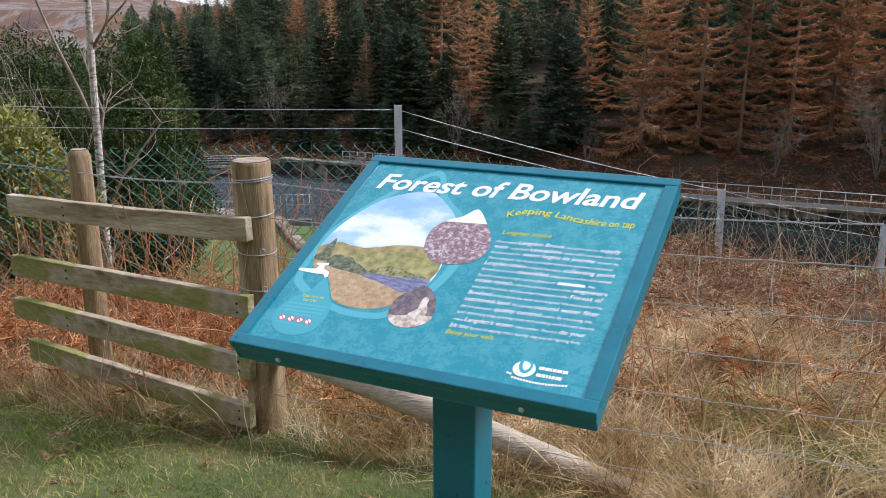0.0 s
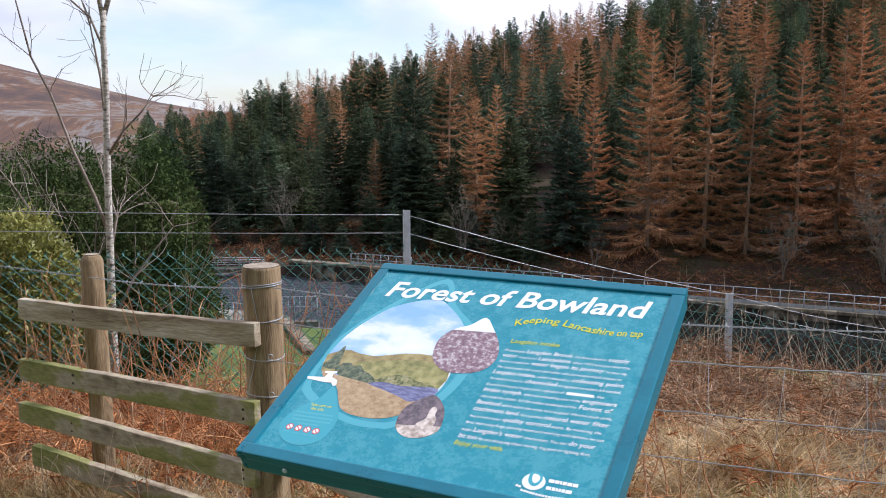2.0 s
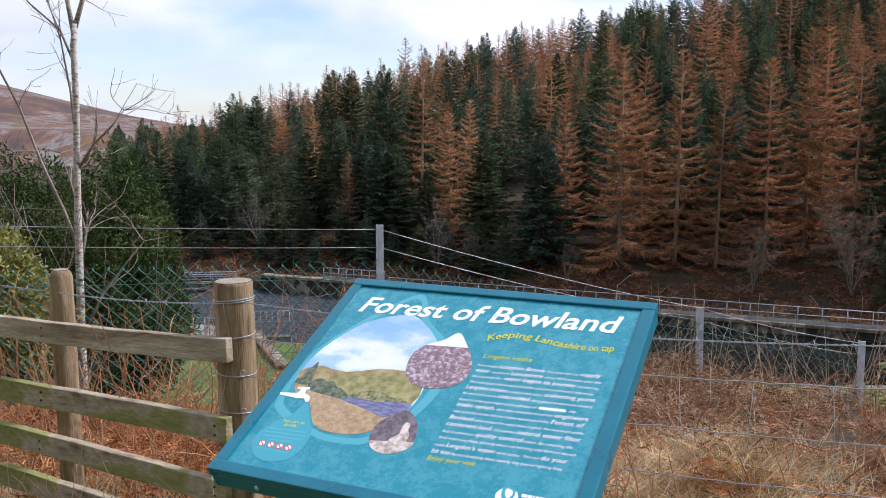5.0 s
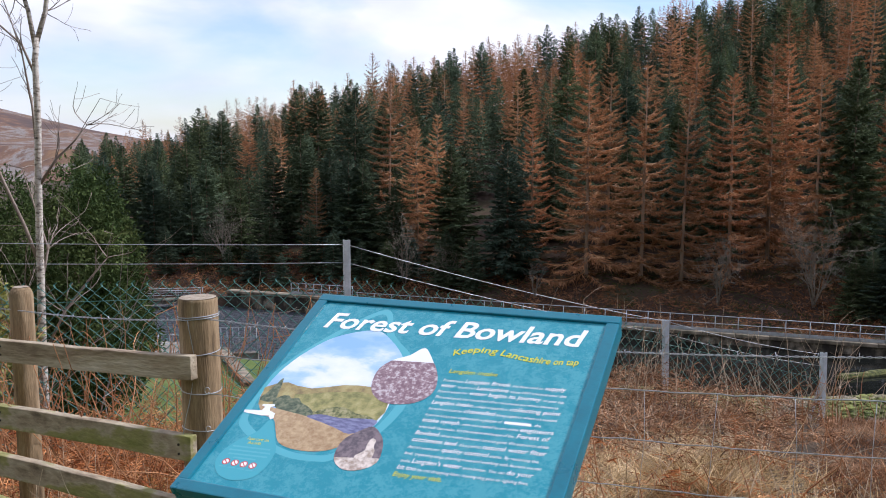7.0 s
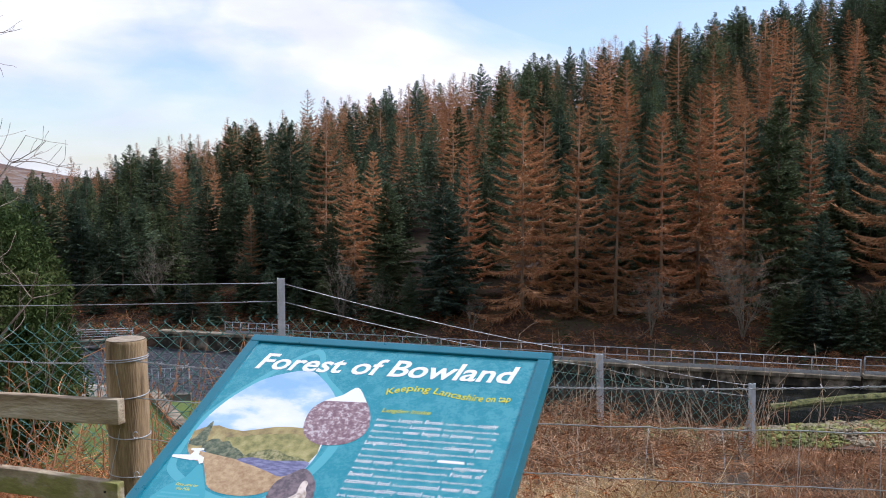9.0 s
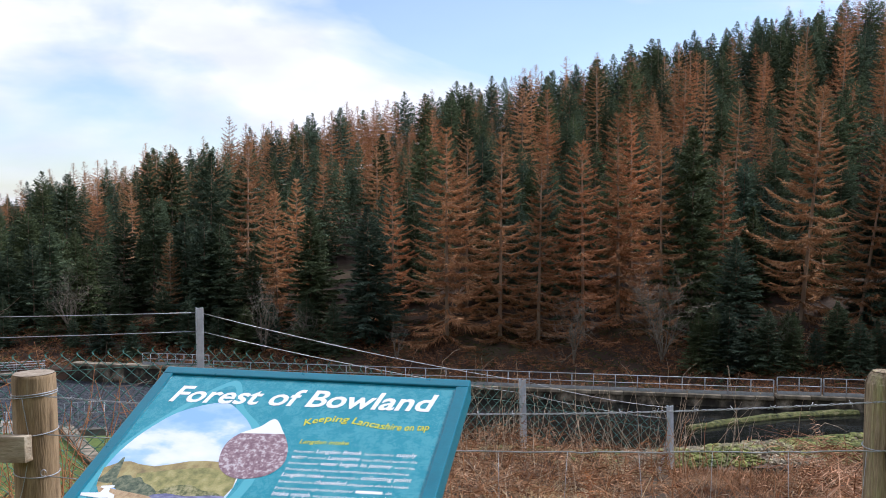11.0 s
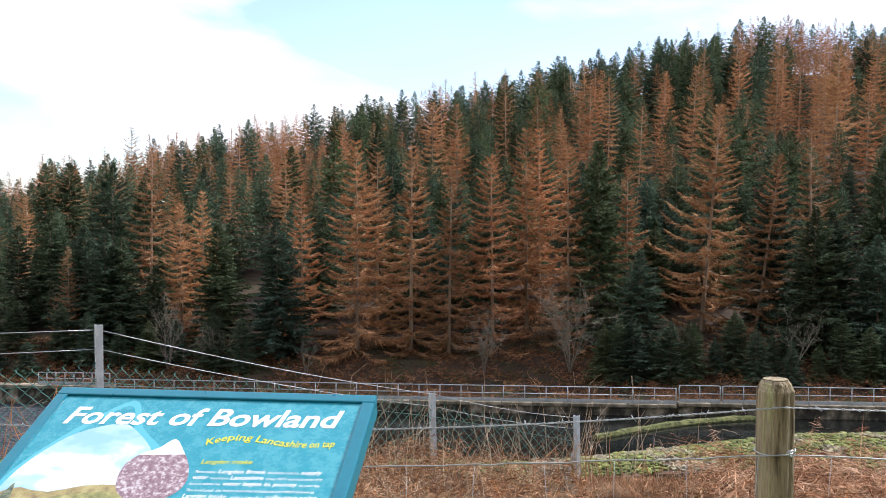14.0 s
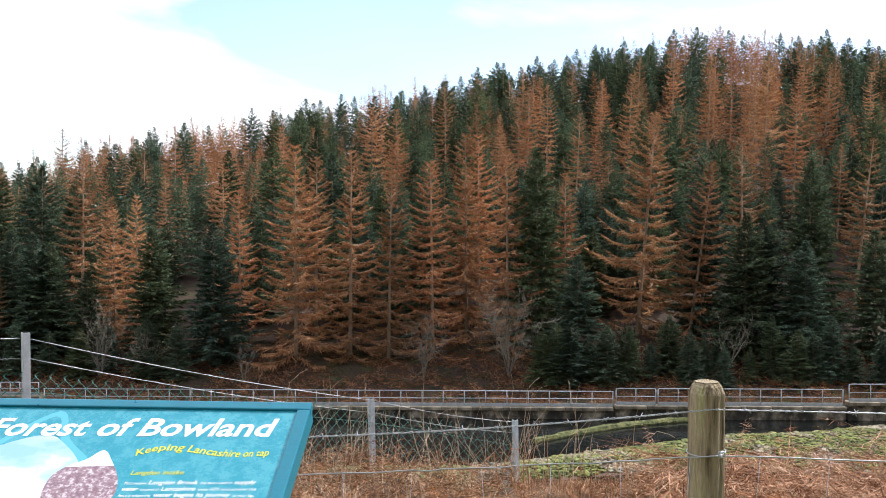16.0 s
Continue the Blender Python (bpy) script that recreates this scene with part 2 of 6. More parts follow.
def shore(s):
    """How far before the wood's foot the near shore lies."""
    return np.interp(s, [-60, -22.9, -16.7, -12.2, -8, -3.8, 0.5, 3, 27, 32, 38, 70], [-6.4, -7.4, -9.6, -10.3, -12.4, -14.9, -17.2, -18.5, -20, -21.5, -21.5, -22])


def ground(x, y):
    s, d = sd(x, y)
    z = near_slope(x, y)
    e = d - shore(s)
    wide = np.interp(s, [-25, -12, -4, 1.5, 3], [11, 7.0, 3.6, 2.4, 1.2])
    # a bank of stones along the shore, with a muddy channel behind it
    bank = np.interp(e / wide, [-1.5, -1.12, -1.0, -0.7, -0.25, 0.0, 0.5], [-10.98, -10.98, -10.8, -10.42, -10.5, -10.92, -12.2])
    low = np.minimum(z, np.where(e > -wide * 1.5, 99.0, -10.98 + np.clip(-e - wide * 1.5 - 5, 0, 99) * 0.6))
    bank = np.where(e > -wide * 1.5, np.minimum(bank, z + 1.0), low)
    lawn = np.interp(e, [-3.0, -0.4, 0.0, 0.9, 4], [0.0, 0.0, -0.1, -0.9, -2.2]) + z
    mix = np.clip((s - 2.0) / 2.0, 0, 1)
    z = np.where(d > -35, bank * (1 - mix) + lawn * mix, z)
    back = np.where(d < -3.6, -10.2, hill(s, d))
    z = np.where(d > -5.8, back, z)
    # the bare moor far up the valley
    ridge = np.interp(x, [-900, -520, -330, -190, 60], [165, 90, 43, 2, -12]) * np.exp(-(((y - 640 - 0.2 * x) / 210) ** 2))
    z = np.where(y > 250, np.maximum(z, -10) * 0.0 + np.maximum(-12 + 0 * x, ridge) + 3 * wavy(x, y, 45.0, 3.0), z)
    z = z + 0.95 * np.clip(-y - 7, 0, 80)  # the unseen valley side added behind, to block low sky light
    return z + np.where((d > 0.5) & (y < 250), 0.35 * wavy(x, y, 7.0, 2.0), 0)


def make_ground():
    def axis(fine0, fine1, step, far):
        mid = np.arange(fine0, fine1, step)
        out, w = [], step
        v = fine1
        while v < far:
            out.append(v)
            w *= 1.16
            v += min(w, 60)
        back, w, v = [], step, fine0
        while v > -far:
            w *= 1.16
            v -= min(w, 60)
            back.append(v)
        return np.concatenate([np.array(back[::-1]), mid, np.array(out)])

    # the grid runs along the valley, so that its edges follow the bank
    ss = axis(-45, 45, 0.8, 1500)
    dd = np.unique(np.round(np.concatenate([axis(-70, -50, 0.35, 1500), np.arange(-50, 40, 0.7), [-5.81, -5.79, -3.61, -3.59]]), 3))
    S, D = np.meshgrid(ss, dd)
    X = FOOT[0] + S * ALONG[0] + D * AWAY[0]
    Y = FOOT[1] + S * ALONG[1] + D * AWAY[1]
    Z = ground(X, Y)
    verts = np.stack([X, Y, Z], -1).reshape(-1, 3)
    n, m = S.shape
    i, j = np.meshgrid(np.arange(n - 1), np.arange(m - 1), indexing="ij")
    a = (i * m + j).reshape(-1)
    faces = np.stack([a, a + 1, a + m + 1, a + m], 1)
    me = mesh_of("ground", verts.tolist(), faces.tolist(), M_TURF, True)
    for mat in (M_GROUND, M_LITTER, M_LAWN, M_MOOR, M_MUD):
        me.materials.append(mat)
    c = verts[faces].mean(1)
    s, d = sd(c[:, 0], c[:, 1])
    kind = np.ones(len(c), dtype=np.int32)
    kind[(c[:, 1] < 3.0 - 0.42 * c[:, 0]) & (d < -40)] = 0
    kind[(d > -36) & (d < -6) & (s > 3)] = 3
    kind[(d > -36) & (d < -6) & (s <= 3)] = 5
    kind[d > -6] = 2
    kind[(c[:, 1] > 230)] = 4
    # the unseen side behind takes the dark litter, to bounce little light
    kind[c[:, 1] < -12] = 2
    me.polygons.foreach_set("material_index", kind)
    return tagged(new("ground", me), "grassy slope falling to a pool and a wooded hill", "ground", kind="structure")


make_ground()


def make_water():
    m = bpy.data.materials.new("dark_rippled_water")
    m.use_nodes = True
    nt = m.node_tree
    N, L = nt.nodes.new, nt.links.new
    bs = nt.nodes["Principled BSDF"]
    bs.inputs["Base Color"].default_value = (0.008, 0.009, 0.008, 1)
    bs.inputs["Roughness"].default_value = 0.06
    bs.inputs["IOR"].default_value = 1.33
    tc, mp, no, bp = N("ShaderNodeTexCoord"), N("ShaderNodeMapping"), N("ShaderNodeTexNoise"), N("ShaderNodeBump")
    mp.inputs["Scale"].default_value = (1, 1, 1)
    L(tc.outputs["Object"], mp.inputs[0])
    L(mp.outputs[0], no.inputs[0])
    no.inputs["Scale"].default_value, no.inputs["Detail"].default_value = 2.2, 4
    L(no.outputs[0], bp.inputs["Height"])
    bp.inputs["Distance"].default_value = 1.2
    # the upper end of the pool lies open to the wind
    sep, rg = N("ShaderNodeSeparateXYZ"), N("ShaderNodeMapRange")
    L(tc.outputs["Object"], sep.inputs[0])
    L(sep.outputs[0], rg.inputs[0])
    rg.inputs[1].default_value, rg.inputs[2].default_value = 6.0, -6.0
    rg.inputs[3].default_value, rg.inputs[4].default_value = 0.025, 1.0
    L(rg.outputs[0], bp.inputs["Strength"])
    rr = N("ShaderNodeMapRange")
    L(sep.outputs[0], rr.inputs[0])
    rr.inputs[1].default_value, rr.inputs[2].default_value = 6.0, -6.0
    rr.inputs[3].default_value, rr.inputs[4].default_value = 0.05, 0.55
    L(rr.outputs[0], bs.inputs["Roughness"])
    # the pale sky's reflection is also put into the base colour there
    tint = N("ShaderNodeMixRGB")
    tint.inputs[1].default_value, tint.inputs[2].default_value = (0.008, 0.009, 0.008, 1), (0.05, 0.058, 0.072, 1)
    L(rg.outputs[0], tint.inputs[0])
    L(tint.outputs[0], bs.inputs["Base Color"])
    L(bp.outputs[0], bs.inputs["Normal"])
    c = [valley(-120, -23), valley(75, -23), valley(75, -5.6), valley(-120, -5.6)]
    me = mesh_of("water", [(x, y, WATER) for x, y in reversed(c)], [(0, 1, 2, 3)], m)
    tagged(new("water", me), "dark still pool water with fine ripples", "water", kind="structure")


make_water()


# ---- conifers ----
# how finely a tree is made: step between whorls, limbs a whorl, stations along a limb, twigs a station, twig width
FINENESS = {"near": (0.84, 7, 16, 6, 1.0), "mid": (0.86, 6, 11, 8, 0.92), "far": (0.9, 6, 7, 7, 1.2), "crest": (1.0, 6, 5, 6, 1.6)}


def conifer_tris(rng, kind, fine):
    """A tree 1 m high: the twigs (n, 3, 3), the bare limbs (n, 3, 3) and the lean."""
    larch = kind == "larch"
    H = 16.0
    out, limbs = [], []
    pace, around, stations, per, wide = FINENESS[fine]
    if not larch:
        per, wide = {"near": (5, 1.15), "mid": (5, 1.7), "far": (4, 2.3), "crest": (4, 3.0)}[fine]
    z = {"near": 0.04, "mid": 0.06, "far": 0.08, "crest": 0.2}[fine] * H * (0.7 if larch else 0.4)
    lean = rng.uniform(-0.014, 0.014, 2)
    thin = rng.uniform(0.85, 1.15)
    wave, lopside = rng.uniform(0, 6.28), rng.uniform(0, 6.28)
    while z < H * 0.985:
        t = z / H
        step = pace * ((0.42 + 0.72 * (1 - t)) if larch else (0.34 + 0.6 * (1 - t)))
        reach = (3.7 if larch else 3.9) * thin * (1 - t) ** (0.8 if larch else 0.72) * (0.92 + 0.12 * math.sin(z * 0.8 + wave)) + 0.06
        reach *= 0.8 + 0.2 * min(1, t * 5)
        if not larch:
            reach *= min(1, 0.3 + (1 - t) * 3.4)
        n = (around if t < 0.75 else max(4, around - 2)) + (0 if larch else 1)
        turn = rng.uniform(0, 6.28)
        for k in range(n):
            th = turn + k * 6.283 / n + rng.uniform(-0.35, 0.35)
            if rng.random() < (0.1 if larch else 0.04):
                continue
            R = reach * rng.uniform(0.62, 1.15) * (1 + 0.14 * math.cos(th - lopside))
            zz = z + rng.uniform(-0.18, 0.18) * step
            # larch limbs sag and sweep up again at the tip; spruce boughs hang lower down and rise towards the top
            if larch:
                e1 = np.interp(t, [0, 0.45, 0.75, 1], [-0.62, -0.42, -0.02, 0.7]) + rng.uniform(-0.13, 0.13)
                e2 = np.interp(t, [0, 0.45, 0.75, 1], [0.52, 0.52, 0.36, 0.2]) + rng.uniform(-0.08, 0.08)
            else:
                e1 = np.interp(t, [0, 0.4, 0.8, 1], [-0.42, -0.2, 0.25, 0.9]) + rng.uniform(-0.1, 0.1)
                e2 = np.interp(t, [0, 0.5, 1], [0.2, 0.2, 0.15])
            ct, st = math.cos(th), math.sin(th)
            m = stations if R > 0.8 else max(3, stations // 2)
            if larch and fine == "near" and t < 0.55:
                m += 5
            a = np.repeat(np.linspace(0.06, 1.0, m) ** 0.75, per) + rng.uniform(-0.04, 0.04, m * per)
            q = m * per
            px, pz = R * a, zz + R * (e1 * a + e2 * a * a)
            base = np.stack([px * ct + lean[0] * pz, px * st + lean[1] * pz, pz], 1)
            side = rng.choice([-1, 1], q) * rng.uniform(0.25, 1.15, q)
            length = (0.2 + 0.24 * R * (1.05 - 0.75 * a)) * rng.uniform(0.45, 1.35, q)
            rise = (e1 + 2 * e2 * a) * 0.6
            if larch:
                drop = rise + rng.uniform(-0.5, 0.15, q)
                hang = rng.random(q) < (0.34 if t < 0.55 else 0.18)
                drop[hang] -= rng.uniform(0.8, 2.2, hang.sum())
                length[hang] *= 0.7
                w = rng.uniform(0.026, 0.052, q) * wide
            else:
                drop = rise + rng.uniform(-0.75, 0.3, q)
                length *= 1.1
                w = rng.uniform(0.07, 0.13, q) * wide ** 0.85
            w = w * (0.35 + 0.65 * (1 - t) ** 0.7)
            dv = np.stack([ct * np.cos(side) - st * np.sin(side), st * np.cos(side) + ct * np.sin(side), drop], 1)
            dv /= np.linalg.norm(dv, axis=1)[:, None]
            across = rng.normal(size=(q, 3)) * np.array([1, 1, 0.5])
            across -= dv * np.sum(across * dv, 1)[:, None]
            across /= np.linalg.norm(across, axis=1)[:, None] + 1e-9
            across *= w[:, None]
            mid = base + dv * (length * (0.1 if larch else 0.3))[:, None]
            out.append(np.stack([mid - across, mid + across, base + dv * length[:, None]], 1))
            if not larch and fine == "near" and t < 0.6:
                out.append(np.stack([mid + across, mid - across, base - dv * (length * 0.1)[:, None]], 1))
            if fine == "near" or (fine == "mid" and larch):
                u = np.array([0.0, 0.4, 0.75, 1.05])
                hz = zz + R * (e1 * u + e2 * u * u)
                run = np.stack([R * u * ct + lean[0] * hz, R * u * st + lean[1] * hz, hz], 1)
                thick = 0.026 * (0.4 + 0.6 * (1 - t)) * (1.3 if fine == "mid" else 1.0)
                limbs.append(tube_tris(run, [thick, thick * 0.75, thick * 0.5, thick * 0.2], 3))
        z += step * rng.uniform(0.8, 1.2)
    # the leader
    w = {"near": 0.025, "mid": 0.03, "far": 0.045, "crest": 0.06}[fine]
    for dx, dy in ((w, 0), (0, w)):
        out.append(np.array([[[-dx, -dy, H * 0.92], [dx, dy, H * 0.92], [0, 0, H * rng.uniform(1.0, 1.03)]]]))
    limbs = np.concatenate(limbs) / H if limbs else np.zeros((0, 3, 3))
    return np.concatenate(out) / H, limbs, lean


TREES = {}


def conifer_template(kind, fine, i):
    key = (kind, fine, i)
    if key not in TREES:
        rng = np.random.default_rng(100 + 17 * i + {"near": 0, "mid": 300, "far": 600}[fine] + (1000 if kind == "larch" else 0))
        tris, limbs, lean = conifer_tris(rng, kind, fine)
        zs = np.linspace(-0.03, 0.97, 6)
        pts = np.stack([lean[0] * zs, lean[1] * zs, zs], 1)
        trunk = tube_tris(pts, np.interp(zs, [-0.03, 1], [0.0095, 0.0016]), 5)
        trunk = np.concatenate([trunk, limbs])
        TREES[key] = (tri_mesh("crown", tris, M_LARCH if kind == "larch" else M_SPRUCE), tri_mesh("trunk", trunk, M_LARCHBARK if kind == "larch" else M_BARK))
    return TREES[key]


def plant_conifer(kind, fine, i, x, y, h, turn, girth=1.0, lean=0.0):
    """lean: radians towards the upper end of the valley, as the wind has bent the tree."""
    crown, trunk = conifer_template(kind, fine, i)
    ob = new("larch_tree" if kind == "larch" else "spruce_tree")
    bend = Matrix.Rotation(lean, 4, Vector((x, y, 0)).normalized() * -1)
    ob.matrix_world = Matrix.Translation((x, y, float(ground(x, y)) - 0.05)) @ bend @ Matrix.Rotation(turn, 4, "Z") @ Matrix.Diagonal((h * girth, h * girth, h, 1))
    child("trunk", trunk, ob)
    child("crown", crown, ob)
    if kind == "larch":
        tagged(ob, "tall bare larch with rust-brown drooping twigs on the hillside", "conifer tree", "trees of the hillside wood")
    else:
        tagged(ob, "dark green spruce with drooping boughs on the hillside", "conifer tree", "trees of the hillside wood")
    return ob


def at_bearing(az, dist):
    return dist * math.sin(radians(az)), dist * math.cos(radians(az))


# bearing in degrees, distance, height, lean: the trees that stand out of the wood
LARCHES = [(12.5, 66.4, 16.1, 0), (13.8, 70.2, 14.8, 0), (16, 66.3, 15.7, 0), (18.5, 65.5, 14.3, 0), (21.4, 66.3, 15, 0), (23.6, 70.3, 16.4, 0),
           (24.4, 73.3, 15.7, 0), (26.3, 67.4, 15.3, 0), (34.6, 71.5, 17.8, -0.08), (37.8, 70.8, 14.3, -0.1), (40.9, 78, 14.5, -0.02), (9, 70.4, 12.2,
           0), (1.5, 71.8, 11.5, 0), (2.7, 74.5, 11.8, 0), (-0.4, 81, 14.9, 0), (17.3, 104.9, 15, 0), (19.1, 99.6, 15, 0)]
LARCHES += [(27.5, 103.6, 15, 0), (26.9, 107.1, 14, 0), (33.8, 109.1, 16, -0.05), (30.6, 99.6, 13, -0.04), (42.1, 111.1, 17, -0.05), (38.7, 114.5, 15,
           -0.03), (45.2, 111.1, 16, -0.08), (47.2, 79.1, 15, -0.1), (30, 73.9, 12.1, 0), (36.6, 128.8, 15, -0.03), (43.8, 103.3, 14, -0.04), (5,
           131.2, 13, 0), (-3, 171.2, 13, 0), (-9.3, 104.5, 10, 0), (-7.3, 100, 9.6, 0), (-5.1, 74, 8.4, 0), (4.5, 101.6, 9.8, 0)]
SPRUCES = [(7.4, 67.3, 10.5, 0), (3.6, 70.3, 10, 0), (28.1, 67.6, 15.6, 0), (30.8, 65.1, 8.2, 0), (38.5, 72.9, 12.3, -0.03), (41.1, 69.2, 10.7, 0),
           (42.1, 71.2, 9.9, 0), (44.7, 75.7, 13.7, 0), (44.6, 70.2, 8.8, 0), (34.9, 98.9, 13, 0), (20.2, 101.4, 11, 0), (48.2, 103.1, 13, 0), (48.5,
           73.4, 9.6, 0), (33.9, 65.1, 3.4, 0), (36.7, 65.9, 2.8, 0), (39.6, 66.8, 2.8, 0), (29.6, 64.7, 3.6, 0), (-3.1, 73.3, 9.8, 0), (-2.7, 82.5,
           13.8, 0)]
SPRUCES += [(9.7, 160.7, 13, 0), (15.4, 157.7, 12.9, 0), (-19.3, 89.7, 8.5, 0), (-18, 91.9, 8.9, 0), (-16.8, 86.4, 10.1, 0), (-15.5, 84.1, 9.6, 0),
           (-13.2, 84.7, 9.9, 0), (-14.2, 81.4, 6.6, 0), (-12.3, 113.1, 11.2, 0), (-11.1, 106.6, 10.8, 0), (-12, 82.2, 8.6, 0), (-7.9, 81.9, 9.1, 0),
           (-8.1, 75.2, 4.7, 0), (-6.1, 82.7, 9.8, 0), (-3, 107.1, 11.9, 0), (-2.2, 73.3, 8.9, 0), (-4.1, 75.6, 9.6, 0), (-10.5, 77.7, 5, 0), (-0.2,
           71.1, 6.9, 0)]


def larch_share(az, d):
    """How far larch outnumbers spruce, by bearing, low on the slope and high on it."""
    low = np.interp(az, [-19, -8, -4, 0, 5, 9, 12, 26, 29, 50], [-0.8, -0.8, -0.5, -0.5, -0.6, -0.4, -0.7, -0.7, -0.7, -0.6])
    high = np.interp(az, [-19, -16, -14, -12.5, -10, -7, -4, 0, 4, 7, 11, 13, 16, 19, 22, 26, 29, 33, 38, 42, 46, 50],
                     [0.3, 0.6, 0.2, -0.3, 0.4, 0.4, 0.1, 0.5, 0.1, 0.6, 0.4, -0.4, -0.1, 0.2, 0.0, 0.0, -0.4, -0.1, 0.2, 0.3, -0.2, -0.4])
    return low + (high - low) * np.clip((d - 32) / 14, 0, 1)


def plant_wood():
    rng = np.random.default_rng(5)
    taken, marked = [], []
    count = {"larch": 0, "spruce": 0}

    def put(kind, x, y, h, girth, lean=0.0):
        r = math.hypot(x, y)
        fine = "near" if r < 76 else "mid" if r < 112 else "far"
        i = int(rng.integers(0, 5 if fine == "near" else 4))
        if count[kind] >= 298:
            return
        count[kind] += 1
        plant_conifer(kind, fine, i, x, y, h, rng.uniform(0, 6.28), girth, lean)
        taken.append((x, y))

    for kind, rows in (("larch", LARCHES), ("spruce", SPRUCES)):
        for az, r, h, lean in rows:
            x, y = at_bearing(az, r)
            girth = float(np.interp(h, [9, 13.5], [1.4, 0.95])) if kind == "spruce" else 1.16
            put(kind, x, y, h, girth, lean + rng.uniform(-0.015, 0.015))
            marked.append((az, r, (float(ground(x, y)) + 0.42 * h - 1.56) / r))
    # dark young spruces close down the upper end of the wood
    for az, r, h in ((-17.6, 84, 8.0), (-15.2, 83, 8.2), (-12.9, 80, 7.6), (-9.9, 77, 7.2)):
        x, y = at_bearing(az, r)
        put("spruce", x, y, h, 1.2)
    # younger spruces fill the gaps behind the first trees
    for az, d, h in ((31.8, 12, 7.5), (32.6, 16, 8.5), (33.4, 14, 7.0), (34.4, 18, 8.0), (35.8, 15, 8.0), (36.6, 20, 8.5), (31.2, 21, 9.0), (33.0, 24, 9.5), (10.4, 12, 8.5), (11.2, 17, 9.5), (9.9, 21, 9.0), (14.9, 13, 8.0), (17.2, 12, 8.5), (19.8, 12, 8.0)):
        r = 62.0 / math.cos(radians(az - 23)) + d
        x, y = at_bearing(az, r)
        put("spruce", x, y, h, 1.25)
    # low spruces crowd the edge of the wood above the walkway
    for az0, az1, gap in ((-19, 5.5, 1.9), (28.6, 50.5, 1.25)):
        az = az0
        while az < az1:
            x, y = at_bearing(az + rng.uniform(-0.4, 0.4), 64)
            off = float(sd(x, y)[1]) - rng.uniform(-1.4, 0.6)
            x, y = at_bearing(az, 64 - off / math.cos(radians(az - 23)))
            put("spruce", x, y, rng.uniform(2.4, 4.8), rng.uniform(1.3, 1.7))
            az += gap * rng.uniform(0.7, 1.3)
    rows_d = [3.5, 9, 15, 21.5, 28, 35, 42.5, 50.5, 59, 67.5, 76, 83.5, 90, 96]
    for k, d in enumerate(rows_d):
        gap = 4.7 if d < 60 else 3.9
        s = -75 + (k % 2) * gap / 2
        while s < 175:
            ss, dd = s + rng.uniform(-0.36, 0.36) * gap, max(d + rng.uniform(-2.2, 2.2), 2.5)
            s += gap
            x, y = valley(ss, dd)
            az, r = math.degrees(math.atan2(x, y)), math.hypot(x, y)
            if not -19.5 < az < 51 or min((math.hypot(x - a, y - b) for a, b in taken), default=9) < 3.0:
                continue
            kind = "larch" if 0.5 * wavy(x, y, 11.0, 4.0) + rng.normal() * 0.45 + float(larch_share(az, dd)) > 0 else "spruce"
            h = rng.uniform(10.0, 14.5) if kind == "larch" else rng.uniform(8.0, 13.0)
            if d > 60:
                h = rng.uniform(10.8, 13.6)
            h *= float(np.interp(az, [-17, -4], [0.7, 1.0]))
            if d < 8:
                h *= 0.75
            # the marked trees stand clear of those before them
            g = float(ground(x, y))
            for a, q, view in marked:
                if abs(az - a) < 1.3 and r < q + 1.0:
                    h = min(h, 1.56 + view * r - g)
            h = max(h, 3.4 + 0.04 * dd)
            put(kind, x, y, h, rng.uniform(0.95, 1.2) + 0.002 * d, -0.03 if az > 30 else 0.0)
    return taken


TAKEN = plant_wood()


